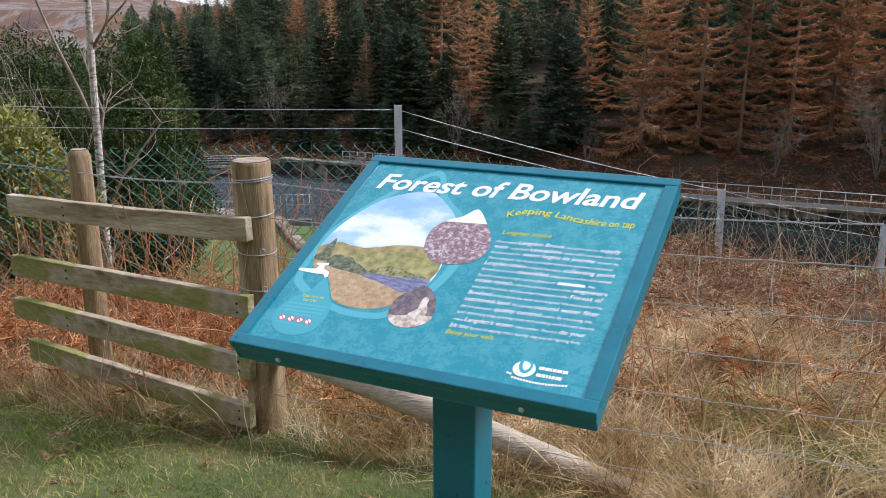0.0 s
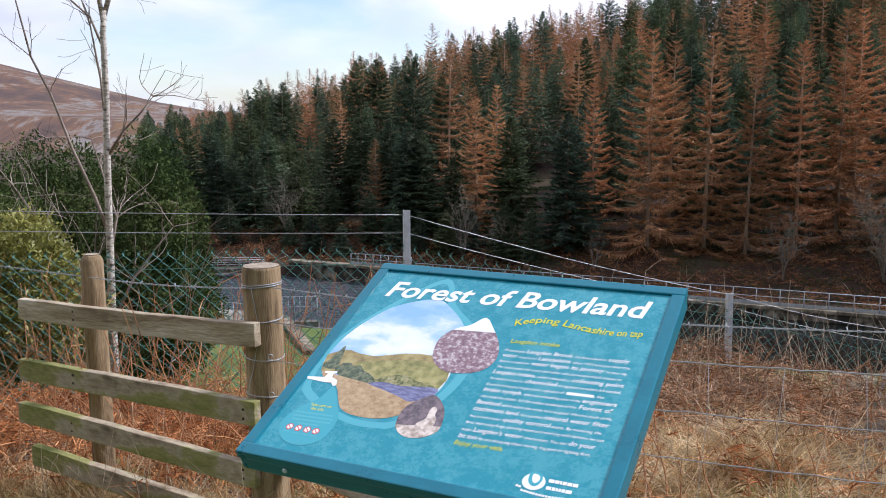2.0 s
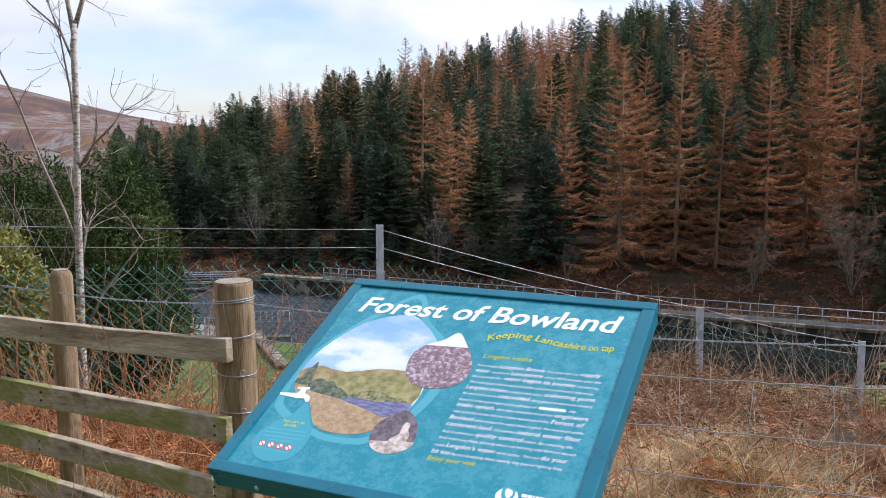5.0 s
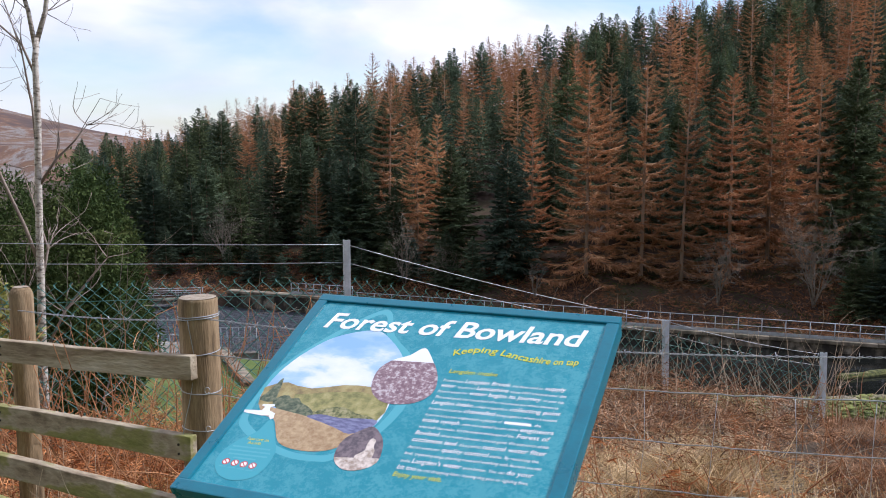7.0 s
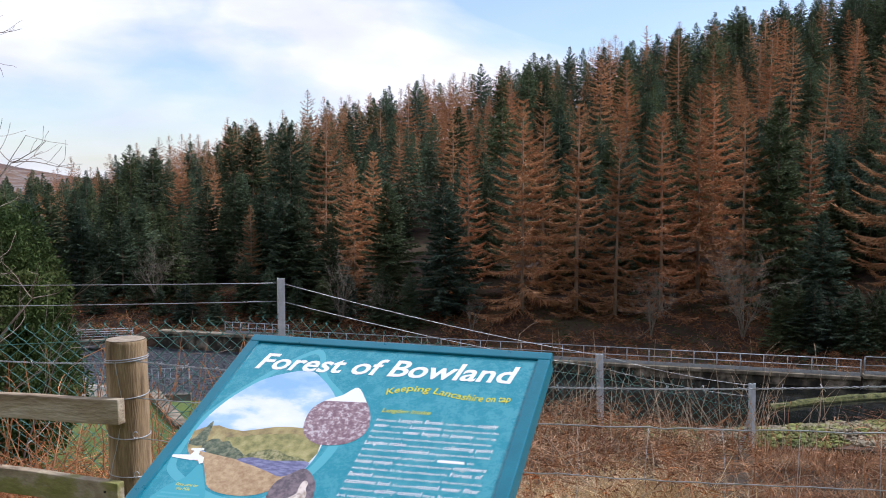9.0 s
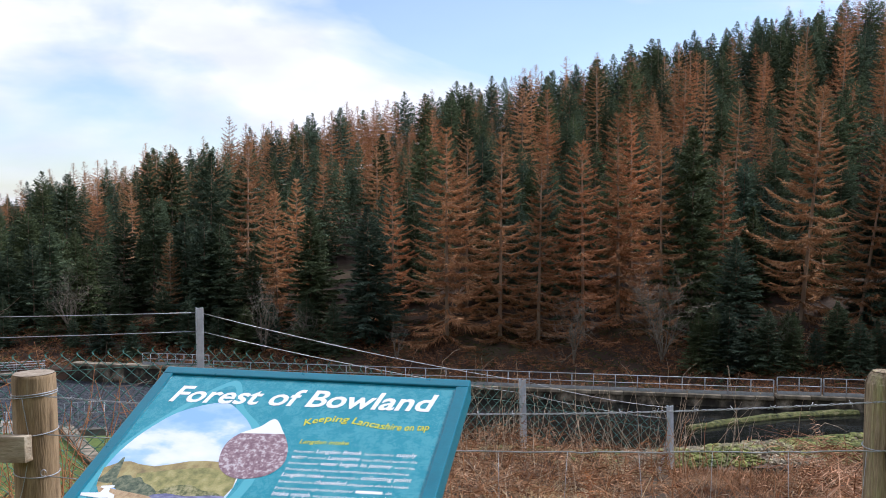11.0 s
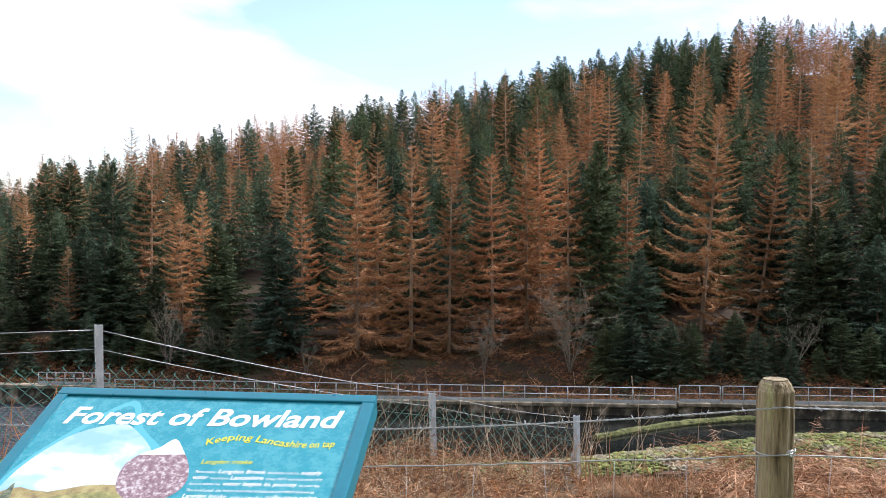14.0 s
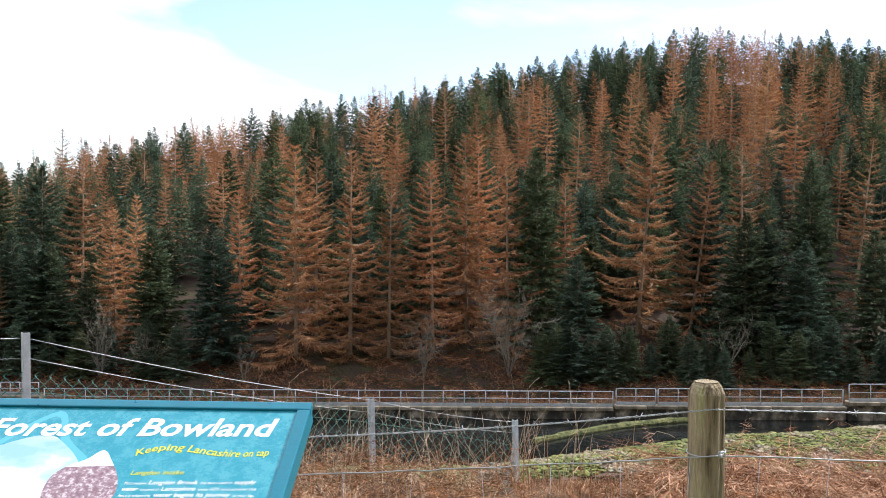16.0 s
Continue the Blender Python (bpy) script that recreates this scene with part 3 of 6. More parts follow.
def distant_wood():
    """The crowded tops along the crest, and the slighter trees between the rows."""
    rng = np.random.default_rng(77)
    got = {"larch": [], "spruce": []}
    base = {(k, i): conifer_tris(np.random.default_rng(500 + i + (9 if k == "larch" else 0)), k, "crest")[0] for k in ("larch", "spruce") for i in range(4)}

    def add(x, y, h, share, girth):
        kind = "larch" if 0.5 * wavy(x, y, 12.0, 4.0) + rng.normal() * 0.5 + share > 0 else "spruce"
        a = rng.uniform(0, 6.28)
        t = base[(kind, int(rng.integers(0, 4)))] * np.array([h * girth, h * girth, h])
        r = np.array([[math.cos(a), math.sin(a), 0], [-math.sin(a), math.cos(a), 0], [0, 0, 1]])
        got[kind].append(t @ r + np.array([x, y, float(ground(x, y))]))

    for d in (99, 104, 109, 114, 120):
        s = -85 + rng.uniform(0, 3)
        while s < 165:
            s += rng.uniform(2.0, 3.8)
            x, y = valley(s, d + rng.uniform(-2, 2))
            az = math.degrees(math.atan2(x, y))
            if -19.5 < az < 51:
                add(x, y, rng.uniform(7.6, 11.2) * float(np.interp(az, [-17, -4, 12, 20], [0.72, 1.1, 1.1, 1.0])), float(larch_share(az, d)), rng.uniform(1.1, 1.45))
    near = np.array(TAKEN)
    for _ in range(800):
        s, d = rng.uniform(-75, 160), rng.uniform(22, 98)
        x, y = valley(s, d)
        az = math.degrees(math.atan2(x, y))
        if not -19.5 < az < 51 or np.hypot(near[:, 0] - x, near[:, 1] - y).min() < 1.9:
            continue
        near = np.concatenate([near, [(x, y)]])
        add(x, y, rng.uniform(7.0, 10.5) * float(np.interp(az, [-17, -4], [0.66, 1.0])), float(larch_share(az, d)), 1.15)
    tagged(new("larch_wood", tri_mesh("larch_wood", np.concatenate(got["larch"]), M_LARCH)), "crowded brown larch tops along the hill's crest", "far wood", kind="stuff")
    tagged(new("spruce_wood", tri_mesh("spruce_wood", np.concatenate(got["spruce"]), M_SPRUCE)), "crowded dark spruce tops along the hill's crest", "far wood", kind="stuff")


distant_wood()


# ---- information board ----
BOARD_W, BOARD_H = 0.76, 0.665
TILT = radians(25.7)
BOARD = Matrix.Translation((0.041, 1.7515, 1.027)) @ Euler((0, 0, math.atan2(-0.4329, 0.9014))).to_matrix().to_4x4() @ Euler((TILT, 0, 0)).to_matrix().to_4x4()
lectern = new("information_lectern")
lectern.matrix_world = Matrix.Translation((0.041, 1.7515, 0.0)) @ Euler((0, 0, math.atan2(-0.4329, 0.9014))).to_matrix().to_4x4()
tagged(lectern, "teal steel lectern with a printed information panel on a square post", "information sign")
IN_LECTERN = lectern.matrix_world.inverted() @ BOARD


def on_board(ob):
    ob.matrix_local = IN_LECTERN
    return ob


def board_bar(name, cu, cv, wu, wv, z0, z1, bevel=0.003):
    return on_board(part(name, box(wu, wv, z1 - z0, (cu, cv, (z0 + z1) / 2), bevel, 2), M_TEAL, lectern))


on_board(part("tray", box(BOARD_W - 0.004, BOARD_H - 0.004, 0.042, (0, 0, -0.031), 0.004, 2), M_TEAL, lectern))
board_bar("frame_top", 0, 0.3195, BOARD_W, 0.026, -0.02, 0.0)
board_bar("frame_bottom", 0, -0.3185, BOARD_W, 0.028, -0.02, 0.0)
board_bar("frame_side", -0.3665, 0.0005, 0.027, 0.613, -0.02, -0.0005)
board_bar("frame_side", 0.3655, 0.0005, 0.029, 0.613, -0.02, -0.0005)
post = part("post", box(0.098, 0.098, 1.12, (0, 0, 0), 0.008, 3), M_TEAL, lectern)
post.matrix_local = Matrix.Translation((0.028, -0.055, 0.37))
for u in (-0.268, 0.245):
    sb = bmesh.new()
    bmesh.ops.create_uvsphere(sb, u_segments=12, v_segments=6, radius=0.0058)
    bmesh.ops.scale(sb, vec=(1, 0.6, 1), verts=sb.verts)
    screw = part("screw", sb, M_GALV, lectern, "domed steel screw", True)
    screw.matrix_local = IN_LECTERN @ Matrix.Translation((u, -BOARD_H / 2 - 0.0005, -0.03))

M_PRINT = material("printed_teal_laminate", [(0.0, (0.012, 0.235, 0.32)), (0.5, (0.017, 0.25, 0.335)), (0.51, (0.055, 0.315, 0.395)), (1.0, (0.08, 0.36, 0.44))], 17, 0.2, detail=15, lace=0.92)
M_INKS = {
    "white": plain("white_print", (0.82, 0.84, 0.86), 0.3),
    "yellow": plain("yellow_print", (0.62, 0.62, 0.03), 0.3),
    "pale": plain("pale_teal_print", (0.09, 0.40, 0.49), 0.25),
    "drop": plain("drop_teal_print", (0.06, 0.36, 0.45), 0.25),
    "red": plain("red_print", (0.5, 0.04, 0.04), 0.3),
    "sky": material("printed_sky", [(0.4, (0.27, 0.48, 0.78)), (0.5, (0.42, 0.6, 0.82)), (0.56, (0.72, 0.78, 0.87)), (0.66, (0.83, 0.85, 0.89))], 5, 0.25, stretch=(1, 1.8, 1), detail=5, lace=0.55),
    "farhill": material("printed_far_hill", [(0.35, (0.2, 0.15, 0.07)), (0.5, (0.34, 0.27, 0.11)), (0.65, (0.42, 0.36, 0.16))], 30, 0.25, fine=0.25),
    "hills": material("printed_hills", [(0.35, (0.17, 0.17, 0.06)), (0.5, (0.3, 0.28, 0.1)), (0.65, (0.42, 0.37, 0.16))], 45, 0.25, fine=0.3),
    "slope": material("printed_wooded_slope", [(0.38, (0.07, 0.09, 0.035)), (0.5, (0.2, 0.2, 0.08)), (0.62, (0.36, 0.33, 0.17))], 110, 0.25),
    "scrub": material("printed_scrub", [(0.35, (0.04, 0.06, 0.04)), (0.5, (0.09, 0.12, 0.07)), (0.65, (0.2, 0.21, 0.13))], 110, 0.25),
    "river": material("printed_river", [(0.4, (0.12, 0.12, 0.24)), (0.6, (0.23, 0.24, 0.4))], 60, 0.25, stretch=(1, 3, 1)),
    "sand": material("printed_rough_grass", [(0.35, (0.33, 0.21, 0.11)), (0.65, (0.52, 0.38, 0.22))], 90, 0.25, fine=0.3),
    "heather": material("printed_heather", [(0.4, (0.2, 0.12, 0.15)), (0.54, (0.32, 0.22, 0.25)), (0.62, (0.54, 0.48, 0.51))], 110, 0.25, detail=3),
    "rocks": material("printed_rocks", [(0.4, (0.35, 0.27, 0.22)), (0.6, (0.75, 0.66, 0.6))], 60, 0.25),
    "dusk": material("printed_dark_hill", [(0.4, (0.1, 0.08, 0.1)), (0.6, (0.22, 0.17, 0.19))], 70, 0.25),
}
panel = on_board(part("panel", box(0.704, 0.611, 0.004, (-0.001, 0.0005, -0.008), 0), M_PRINT, lectern, "printed teal panel under a scuffed gloss laminate"))
FACE = -0.006


def inked(name, pts, ink, level, label=""):
    """A flat printed shape on the panel."""
    me = mesh_of(name, [(u, v, FACE + 0.00006 * level) for u, v in pts], [tuple(range(len(pts)))], M_INKS[ink])
    if me.polygons[0].normal.z < 0:
        me.flip_normals()
    return child(name, me, panel, label)


def rounded(pts, n=6):
    """A closed Catmull-Rom run through the points."""
    p = np.array(pts)
    out = []
    for i in range(len(p)):
        a, b, c, d = p[i - 1], p[i], p[(i + 1) % len(p)], p[(i + 2) % len(p)]
        for t in np.arange(n) / n:
            out.append(0.5 * (2 * b + (c - a) * t + (2 * a - 5 * b + 4 * c - d) * t * t + (3 * b - a - 3 * c + d) * t ** 3))
    return [tuple(q) for q in out]


def clipped(pts, a, b, keep_below=True):
    """The part of a shape below (or above) the line v = a + b u."""
    f = [(v - a - b * u) * (1 if keep_below else -1) for u, v in pts]
    out = []
    for i in range(len(pts)):
        j = (i + 1) % len(pts)
        if f[i] <= 0:
            out.append(pts[i])
        if (f[i] <= 0) != (f[j] <= 0):
            t = f[i] / (f[i] - f[j])
            out.append((pts[i][0] + t * (pts[j][0] - pts[i][0]), pts[i][1] + t * (pts[j][1] - pts[i][1])))
    return out


def lettering(name, words, start, end, cap, ink, level=6, bold=0.0, slant=0.16, path=None):
    """Words set from start to end of their baseline, caps of the given height."""
    cu = bpy.data.curves.new("letters", "FONT")
    cu.body, cu.size, cu.offset, cu.resolution_u = words, 1.0, bold, 3
    ob = new("letters", cu)
    bpy.context.view_layer.update()
    me = bpy.data.meshes.new_from_object(ob.evaluated_get(bpy.context.evaluated_depsgraph_get()))
    bpy.data.objects.remove(ob)
    co = np.empty(len(me.vertices) * 3)
    me.vertices.foreach_get("co", co)
    co = co.reshape(-1, 3)
    x0, x1 = co[:, 0].min(), co[:, 0].max()
    a = np.array(start)
    run = np.array(end) - a
    length = np.linalg.norm(run)
    run /= length
    up = np.array([-run[1], run[0]])
    h = co[:, 1] * cap / 0.70
    t = (co[:, 0] - x0) / (x1 - x0) * (length - slant * cap)
    if path is None:
        uv = a + t[:, None] * run + h[:, None] * up + (h * slant)[:, None] * run
    else:
        px = np.array(path)
        u = np.interp(t / t.max(), np.linspace(0, 1, len(px)), px[:, 0])
        v = np.interp(t / t.max(), np.linspace(0, 1, len(px)), px[:, 1])
        dv = np.gradient(px[:, 1], px[:, 0])
        sl = np.interp(u, px[:, 0], dv)
        uv = np.stack([u - h * sl * 0.7 + h * slant, v + h], 1)
    flat = np.column_stack([uv, np.full(len(uv), FACE + 0.00006 * level)])
    me.vertices.foreach_set("co", flat.reshape(-1))
    me.materials.clear()
    me.materials.append(M_INKS[ink])
    me.update()
    return child(name, me, panel)


def bar(start, end, cap, ink="white", level=6):
    a, b = np.array(start), np.array(end)
    r = (b - a) / np.linalg.norm(b - a)
    up = np.array([-r[1], r[0]]) * cap
    inked("text_bar", [tuple(a), tuple(b), tuple(b + up), tuple(a + up)], ink, level)


# water-drop outline behind the picture
ring_out = rounded([(-0.184, 0.295), (-0.12, 0.20), (-0.035, 0.115), (0.0, 0.0), (-0.02, -0.105), (-0.08, -0.189), (-0.122, -0.206), (-0.203, -0.203), (-0.318, -0.157), (-0.351, -0.105), (-0.351, 0.03), (-0.289, 0.167)])
ring_in = rounded([(-0.186, 0.275), (-0.135, 0.19), (-0.056, 0.105), (-0.022, 0.0), (-0.04, -0.10), (-0.088, -0.172), (-0.125, -0.19), (-0.2, -0.187), (-0.30, -0.145), (-0.335, -0.10), (-0.336, 0.025), (-0.277, 0.155)])
n = len(ring_out)
me = mesh_of("drop_outline", [(u, v, FACE + 0.00006) for u, v in ring_out + ring_in], [(i, (i + 1) % n, n + (i + 1) % n, n + i) for i in range(n)], M_INKS["pale"])
child("drop_outline", me, panel)

photo = rounded([(-0.178, 0.2125), (-0.122, 0.182), (-0.0676, 0.1244), (-0.05, 0.07), (-0.042, 0.02), (-0.036, -0.05), (-0.046, -0.0997), (-0.0739, -0.125), (-0.0928, -0.163),
                 (-0.135, -0.1817), (-0.187, -0.1833), (-0.224, -0.171), (-0.247, -0.142), (-0.27, -0.111), (-0.3055, -0.0998), (-0.337, -0.059), (-0.343, -0.0115), (-0.334, 0.051), (-0.308, 0.115), (-0.263, 0.175)], 4)
inked("photo_sky", photo, "sky", 2)
ridge = [(-0.345, -0.02), (-0.318, 0.0), (-0.297, 0.004), (-0.27, -0.003), (-0.233, -0.006), (-0.2, 0.004), (-0.165, 0.016), (-0.13, 0.021), (-0.098, 0.021), (-0.06, 0.014), (-0.043, 0.008)]
inked("photo_far_hill", ridge + [(-0.041, -0.02), (-0.036, -0.05), (-0.06, -0.078), (-0.33, -0.075), (-0.338, -0.055)], "farhill", 4)
near_hill = [(-0.262, -0.03), (-0.225, -0.022), (-0.19, -0.012), (-0.15, -0.004), (-0.11, 0.002), (-0.075, -0.006), (-0.043, -0.016)]
inked("photo_moorland", near_hill + [(-0.037, -0.05), (-0.045, -0.08), (-0.2, -0.085), (-0.25, -0.07)], "hills", 5)
inked("photo_wooded_slope", rounded([(-0.2, -0.083), (-0.165, -0.058), (-0.13, -0.05), (-0.1, -0.062), (-0.07, -0.066), (-0.05, -0.072), (-0.07, -0.08), (-0.13, -0.084)], 3), "slope", 6)
inked("photo_tree", rounded([(-0.336, -0.06), (-0.33, -0.035), (-0.324, -0.012), (-0.318, 0.015), (-0.312, 0.004), (-0.306, -0.02), (-0.3, -0.06)], 3), "scrub", 7)
inked("photo_scrub", rounded([(-0.302, -0.06), (-0.292, -0.042), (-0.275, -0.036), (-0.262, -0.044), (-0.247, -0.04), (-0.232, -0.054), (-0.212, -0.062), (-0.192, -0.078), (-0.2, -0.092), (-0.24, -0.09), (-0.28, -0.08)], 3), "scrub", 7)
inked("photo_grass", clipped(photo, -0.116, -0.13), "sand", 8)
inked("photo_river", rounded([(-0.202, -0.09), (-0.17, -0.079), (-0.125, -0.082), (-0.065, -0.074), (-0.041, -0.078), (-0.05, -0.1), (-0.085, -0.122), (-0.12, -0.112), (-0.16, -0.101)], 3), "river", 9)
heather = rounded([(-0.0306, 0.1656), (0.001, 0.130), (0.032, 0.081), (0.043, 0.032), (0.027, -0.0015), (-0.0047, -0.0184), (-0.049, -0.0217), (-0.085, -0.0012), (-0.104, 0.033), (-0.108, 0.081), (-0.088, 0.1147), (-0.056, 0.1365)], 4)
inked("photo_heather_sky", heather, "white", 10)
inked("photo_heather", clipped(heather, 0.118, 0.06), "heather", 11)
pool = rounded([(-0.056, -0.1), (-0.038, -0.0947), (-0.012, -0.118), (0.002, -0.147), (0.006, -0.1855), (-0.02, -0.2096), (-0.054, -0.2144), (-0.081, -0.197), (-0.0906, -0.167), (-0.086, -0.134)], 4)
inked("photo_waterfall", pool, "dusk", 10)
inked("photo_falls_rocks", clipped(pool, -0.175, 0.15), "rocks", 11)
inked("photo_stone_figure", rounded([(-0.03, -0.125), (-0.02, -0.13), (-0.018, -0.145), (-0.01, -0.16), (-0.012, -0.185), (-0.04, -0.19), (-0.045, -0.175), (-0.032, -0.16), (-0.034, -0.14)], 3), "rocks", 12)
small = rounded([(-0.2746, -0.113), (-0.24, -0.1575), (-0.216, -0.1945), (-0.2115, -0.234), (-0.224, -0.2686), (-0.261, -0.285), (-0.30, -0.278), (-0.326, -0.2516), (-0.331, -0.22), (-0.313, -0.1815), (-0.287, -0.1536)], 4)
inked("small_drop", small, "drop", 9)
inked("tap_symbol", [(-0.352, -0.0957), (-0.3114, -0.0909), (-0.309, -0.079), (-0.3191, -0.0775), (-0.3191, -0.0727), (-0.2913, -0.0680), (-0.2885, -0.0739), (-0.2960, -0.0776), (-0.293, -0.088), (-0.2761, -0.0945), (-0.2706, -0.1093), (-0.2768, -0.1138), (-0.2869, -0.1031), (-0.3023, -0.1061), (-0.3329, -0.1044), (-0.3500, -0.1033)], "white", 12)
lettering("title", "Forest of Bowland", (-0.3144, 0.2075), (0.319, 0.2205), 0.058, "white", 12, 0.022, 0.2)
lettering("subtitle", "Keeping Lancashire on tap", (0.0423, 0.15), (0.322, 0.159), 0.0205, "yellow", 12, 0.012, 0.12,
          [(0.0423, 0.1497), (0.082, 0.1672), (0.1312, 0.1692), (0.1755, 0.1604), (0.2202, 0.1534), (0.2573, 0.1524), (0.2885, 0.1547), (0.3204, 0.1588)])
lettering("heading", "Langden intake", (0.0531, 0.0928), (0.163, 0.0972), 0.0125, "yellow", 12, 0.006)
# each line: height of its start, then words with the fraction of the measure where they begin and end; capitals mark the heavy words
MEASURE = (0.0512, 0.3225)
TEXT = [
    (0.0645, [("Picturesque", 0, 0.165, 0), ("Langden Brook", 0.18, 0.55, 1), ("has been used to", 0.565, 0.80, 0), ("supply", 0.815, 0.975, 1)]),
    (0.0467, [("water", 0, 0.125, 1), ("to parts of", 0.14, 0.28, 0), ("Lancashire", 0.295, 0.55, 1), ("since 1871 and just over this", 0.565, 0.995, 0)]),
    (0.0294, [("fence is where the", 0, 0.24, 0), ("water begins its journey", 0.255, 0.82, 1), ("to your tap.", 0.835, 0.995, 0)]),
    (0.0113, [("The small pool, the house and other structures are what's known as", 0, 0.965, 0)]),
    (-0.0067, [("Langden intake", 0, 0.335, 1), (", which is basically a", 0.34, 0.60, 0), ("collecting point", 0.615, 1.0, 1)]),
    (-0.0246, [("for water so it can be", 0, 0.265, 0), ("channelled", 0.28, 0.525, 1), ("along pipes to where it's needed.", 0.535, 0.995, 0)]),
    (-0.0432, [("If you're lucky you might catch a glimpse of", 0, 0.60, 0), ("", 0.615, 0.815, 2), (", the", 0.82, 0.89, 0)]),
    (-0.0604, [("intake nymph", 0, 0.295, 1), (", who was created by one of the", 0.30, 0.74, 0), ("engineers", 0.75, 1.0, 1)]),
    (-0.0787, [("who built the intake. It's the unique landscape of the", 0, 0.73, 0), ("Forest of", 0.745, 0.985, 1)]),
    (-0.0975, [("Bowland", 0, 0.185, 1), ("which makes the water here so good. We own much of this", 0.195, 1.0, 0)]),
    (-0.1165, [("catchment land", 0, 0.345, 1), (". It's a perfect", 0.35, 0.53, 0), ("natural water filter", 0.54, 1.0, 1)]),
    (-0.136, [("And it's where our", 0, 0.245, 0), ("quality control", 0.255, 0.605, 1), ("starts. By restoring the", 0.615, 0.965, 0)]),
    (-0.1531, [("land, improving bogs, planting trees and working with farmers we can", 0, 1.0, 0)]),
    (-0.173, [("make", 0, 0.075, 0), ("Langden's water", 0.085, 0.455, 1), ("even better. You can", 0.465, 0.765, 0), ("do your", 0.775, 0.965, 1)]),
    (-0.1916, [("bit too", 0, 0.145, 1), ("by not dropping litter, leaving dog poo or lighting fires.", 0.155, 0.95, 0)]),
]
for v0, pieces in TEXT:
    for words, f0, f1, heavy in pieces:
        u0, u1 = MEASURE[0] + f0 * 0.2713, MEASURE[0] + f1 * 0.2713
        p, q = (u0, v0 + 0.009 * f0), (u1, v0 + 0.009 * f1)
        if heavy == 2:
            bar(p, q, 0.0075)
        else:
            lettering("text", words, p, q, 0.0116 if heavy else 0.0078, "white", 12, 0.008 if heavy else 0.0, 0.14)
lettering("closing_line", "Enjoy your visit.", (0.0504, -0.2105), (0.150, -0.2068), 0.0115, "yellow", 12, 0.008)
lettering("warning_heading", "Take care on", (-0.297, -0.1773), (-0.2445, -0.1749), 0.0075, "yellow", 12, 0.006)
lettering("warning_heading", "the hills.", (-0.289, -0.188), (-0.255, -0.1866), 0.0075, "yellow", 12, 0.006)
for p, q in (((-0.3158, -0.2015), (-0.2285, -0.1975)), ((-0.3183, -0.2120), (-0.2228, -0.2075)), ((-0.3136, -0.2225), (-0.2236, -0.2175)), ((-0.2963, -0.2310), (-0.2449, -0.2285))):
    bar(p, q, 0.0042, "pale", 10)
for u in (-0.3056, -0.2845, -0.263, -0.2424):
    th = np.arange(20) * 2 * np.pi / 20
    inked("warning_disc", [(u + 0.0085 * math.cos(a), -0.242 + 0.0085 * math.sin(a)) for a in th], "red", 10)
    inked("warning_disc_face", [(u + 0.0062 * math.cos(a), -0.242 + 0.0062 * math.sin(a)) for a in th], "white", 11)
    inked("warning_stroke", [(u - 0.0055, -0.238), (u - 0.0042, -0.2365), (u + 0.0055, -0.246), (u + 0.0042, -0.2475)], "red", 12)
    bar((u - 0.008, -0.2565), (u + 0.008, -0.256), 0.0025, "pale", 10)
# the maker's mark: a leaf-shaped roundel and plain bars
ring = np.arange(28) * 2 * np.pi / 28
inked("mark", [(0.2285 + 0.021 * math.cos(a), -0.2615 + 0.019 * math.sin(a)) for a in ring], "white", 8)
inked("mark_leaf", rounded([(0.219, -0.241), (0.236, -0.241), (0.242, -0.253), (0.239, -0.266), (0.23, -0.272), (0.22, -0.265), (0.2165, -0.252)], 4), "drop", 9)
inked("mark_heart", rounded([(0.224, -0.244), (0.235, -0.247), (0.2375, -0.256), (0.231, -0.265), (0.2235, -0.256)], 4), "white", 10)
for u0, u1, v in ((0.254, 0.2635, -0.257), (0.2655, 0.2725, -0.257), (0.2745, 0.2775, -0.257), (0.2795, 0.2855, -0.257), (0.2875, 0.2955, -0.257), (0.2975, 0.306, -0.257),
                  (0.254, 0.2625, -0.2735), (0.2645, 0.27, -0.2735), (0.272, 0.275, -0.2735), (0.277, 0.28, -0.2735), (0.282, 0.2875, -0.2735), (0.2895, 0.2995, -0.2735)):
    bar((u0, v), (u1 + 0.0008, v + 0.0003), 0.0075, "white", 8)
for k in range(20):
    u = 0.2 + 0.0058 * k
    v = -0.2845 - 0.006 * math.sin((k + 0.5) / 20 * math.pi) + 0.006 * (k < 2)
    bar((u, v), (u + 0.0045, v), 0.0046, "white", 8)

# ---- pool wall, walkway and railings ----
def along_box(name, s0, s1, d0, d1, z0, z1, mat, parent, bevel=0.02, label=""):
    """A box that lies along the far bank."""
    x, y = valley((s0 + s1) / 2, (d0 + d1) / 2)
    ob = part(name, box(abs(s1 - s0), abs(d1 - d0), z1 - z0, (0, 0, 0), bevel), mat, parent, label)
    ob.matrix_world = Matrix.Translation((x, y, (z0 + z1) / 2)) @ Euler((0, 0, math.atan2(ALONG[1], ALONG[0]))).to_matrix().to_4x4()
    return ob


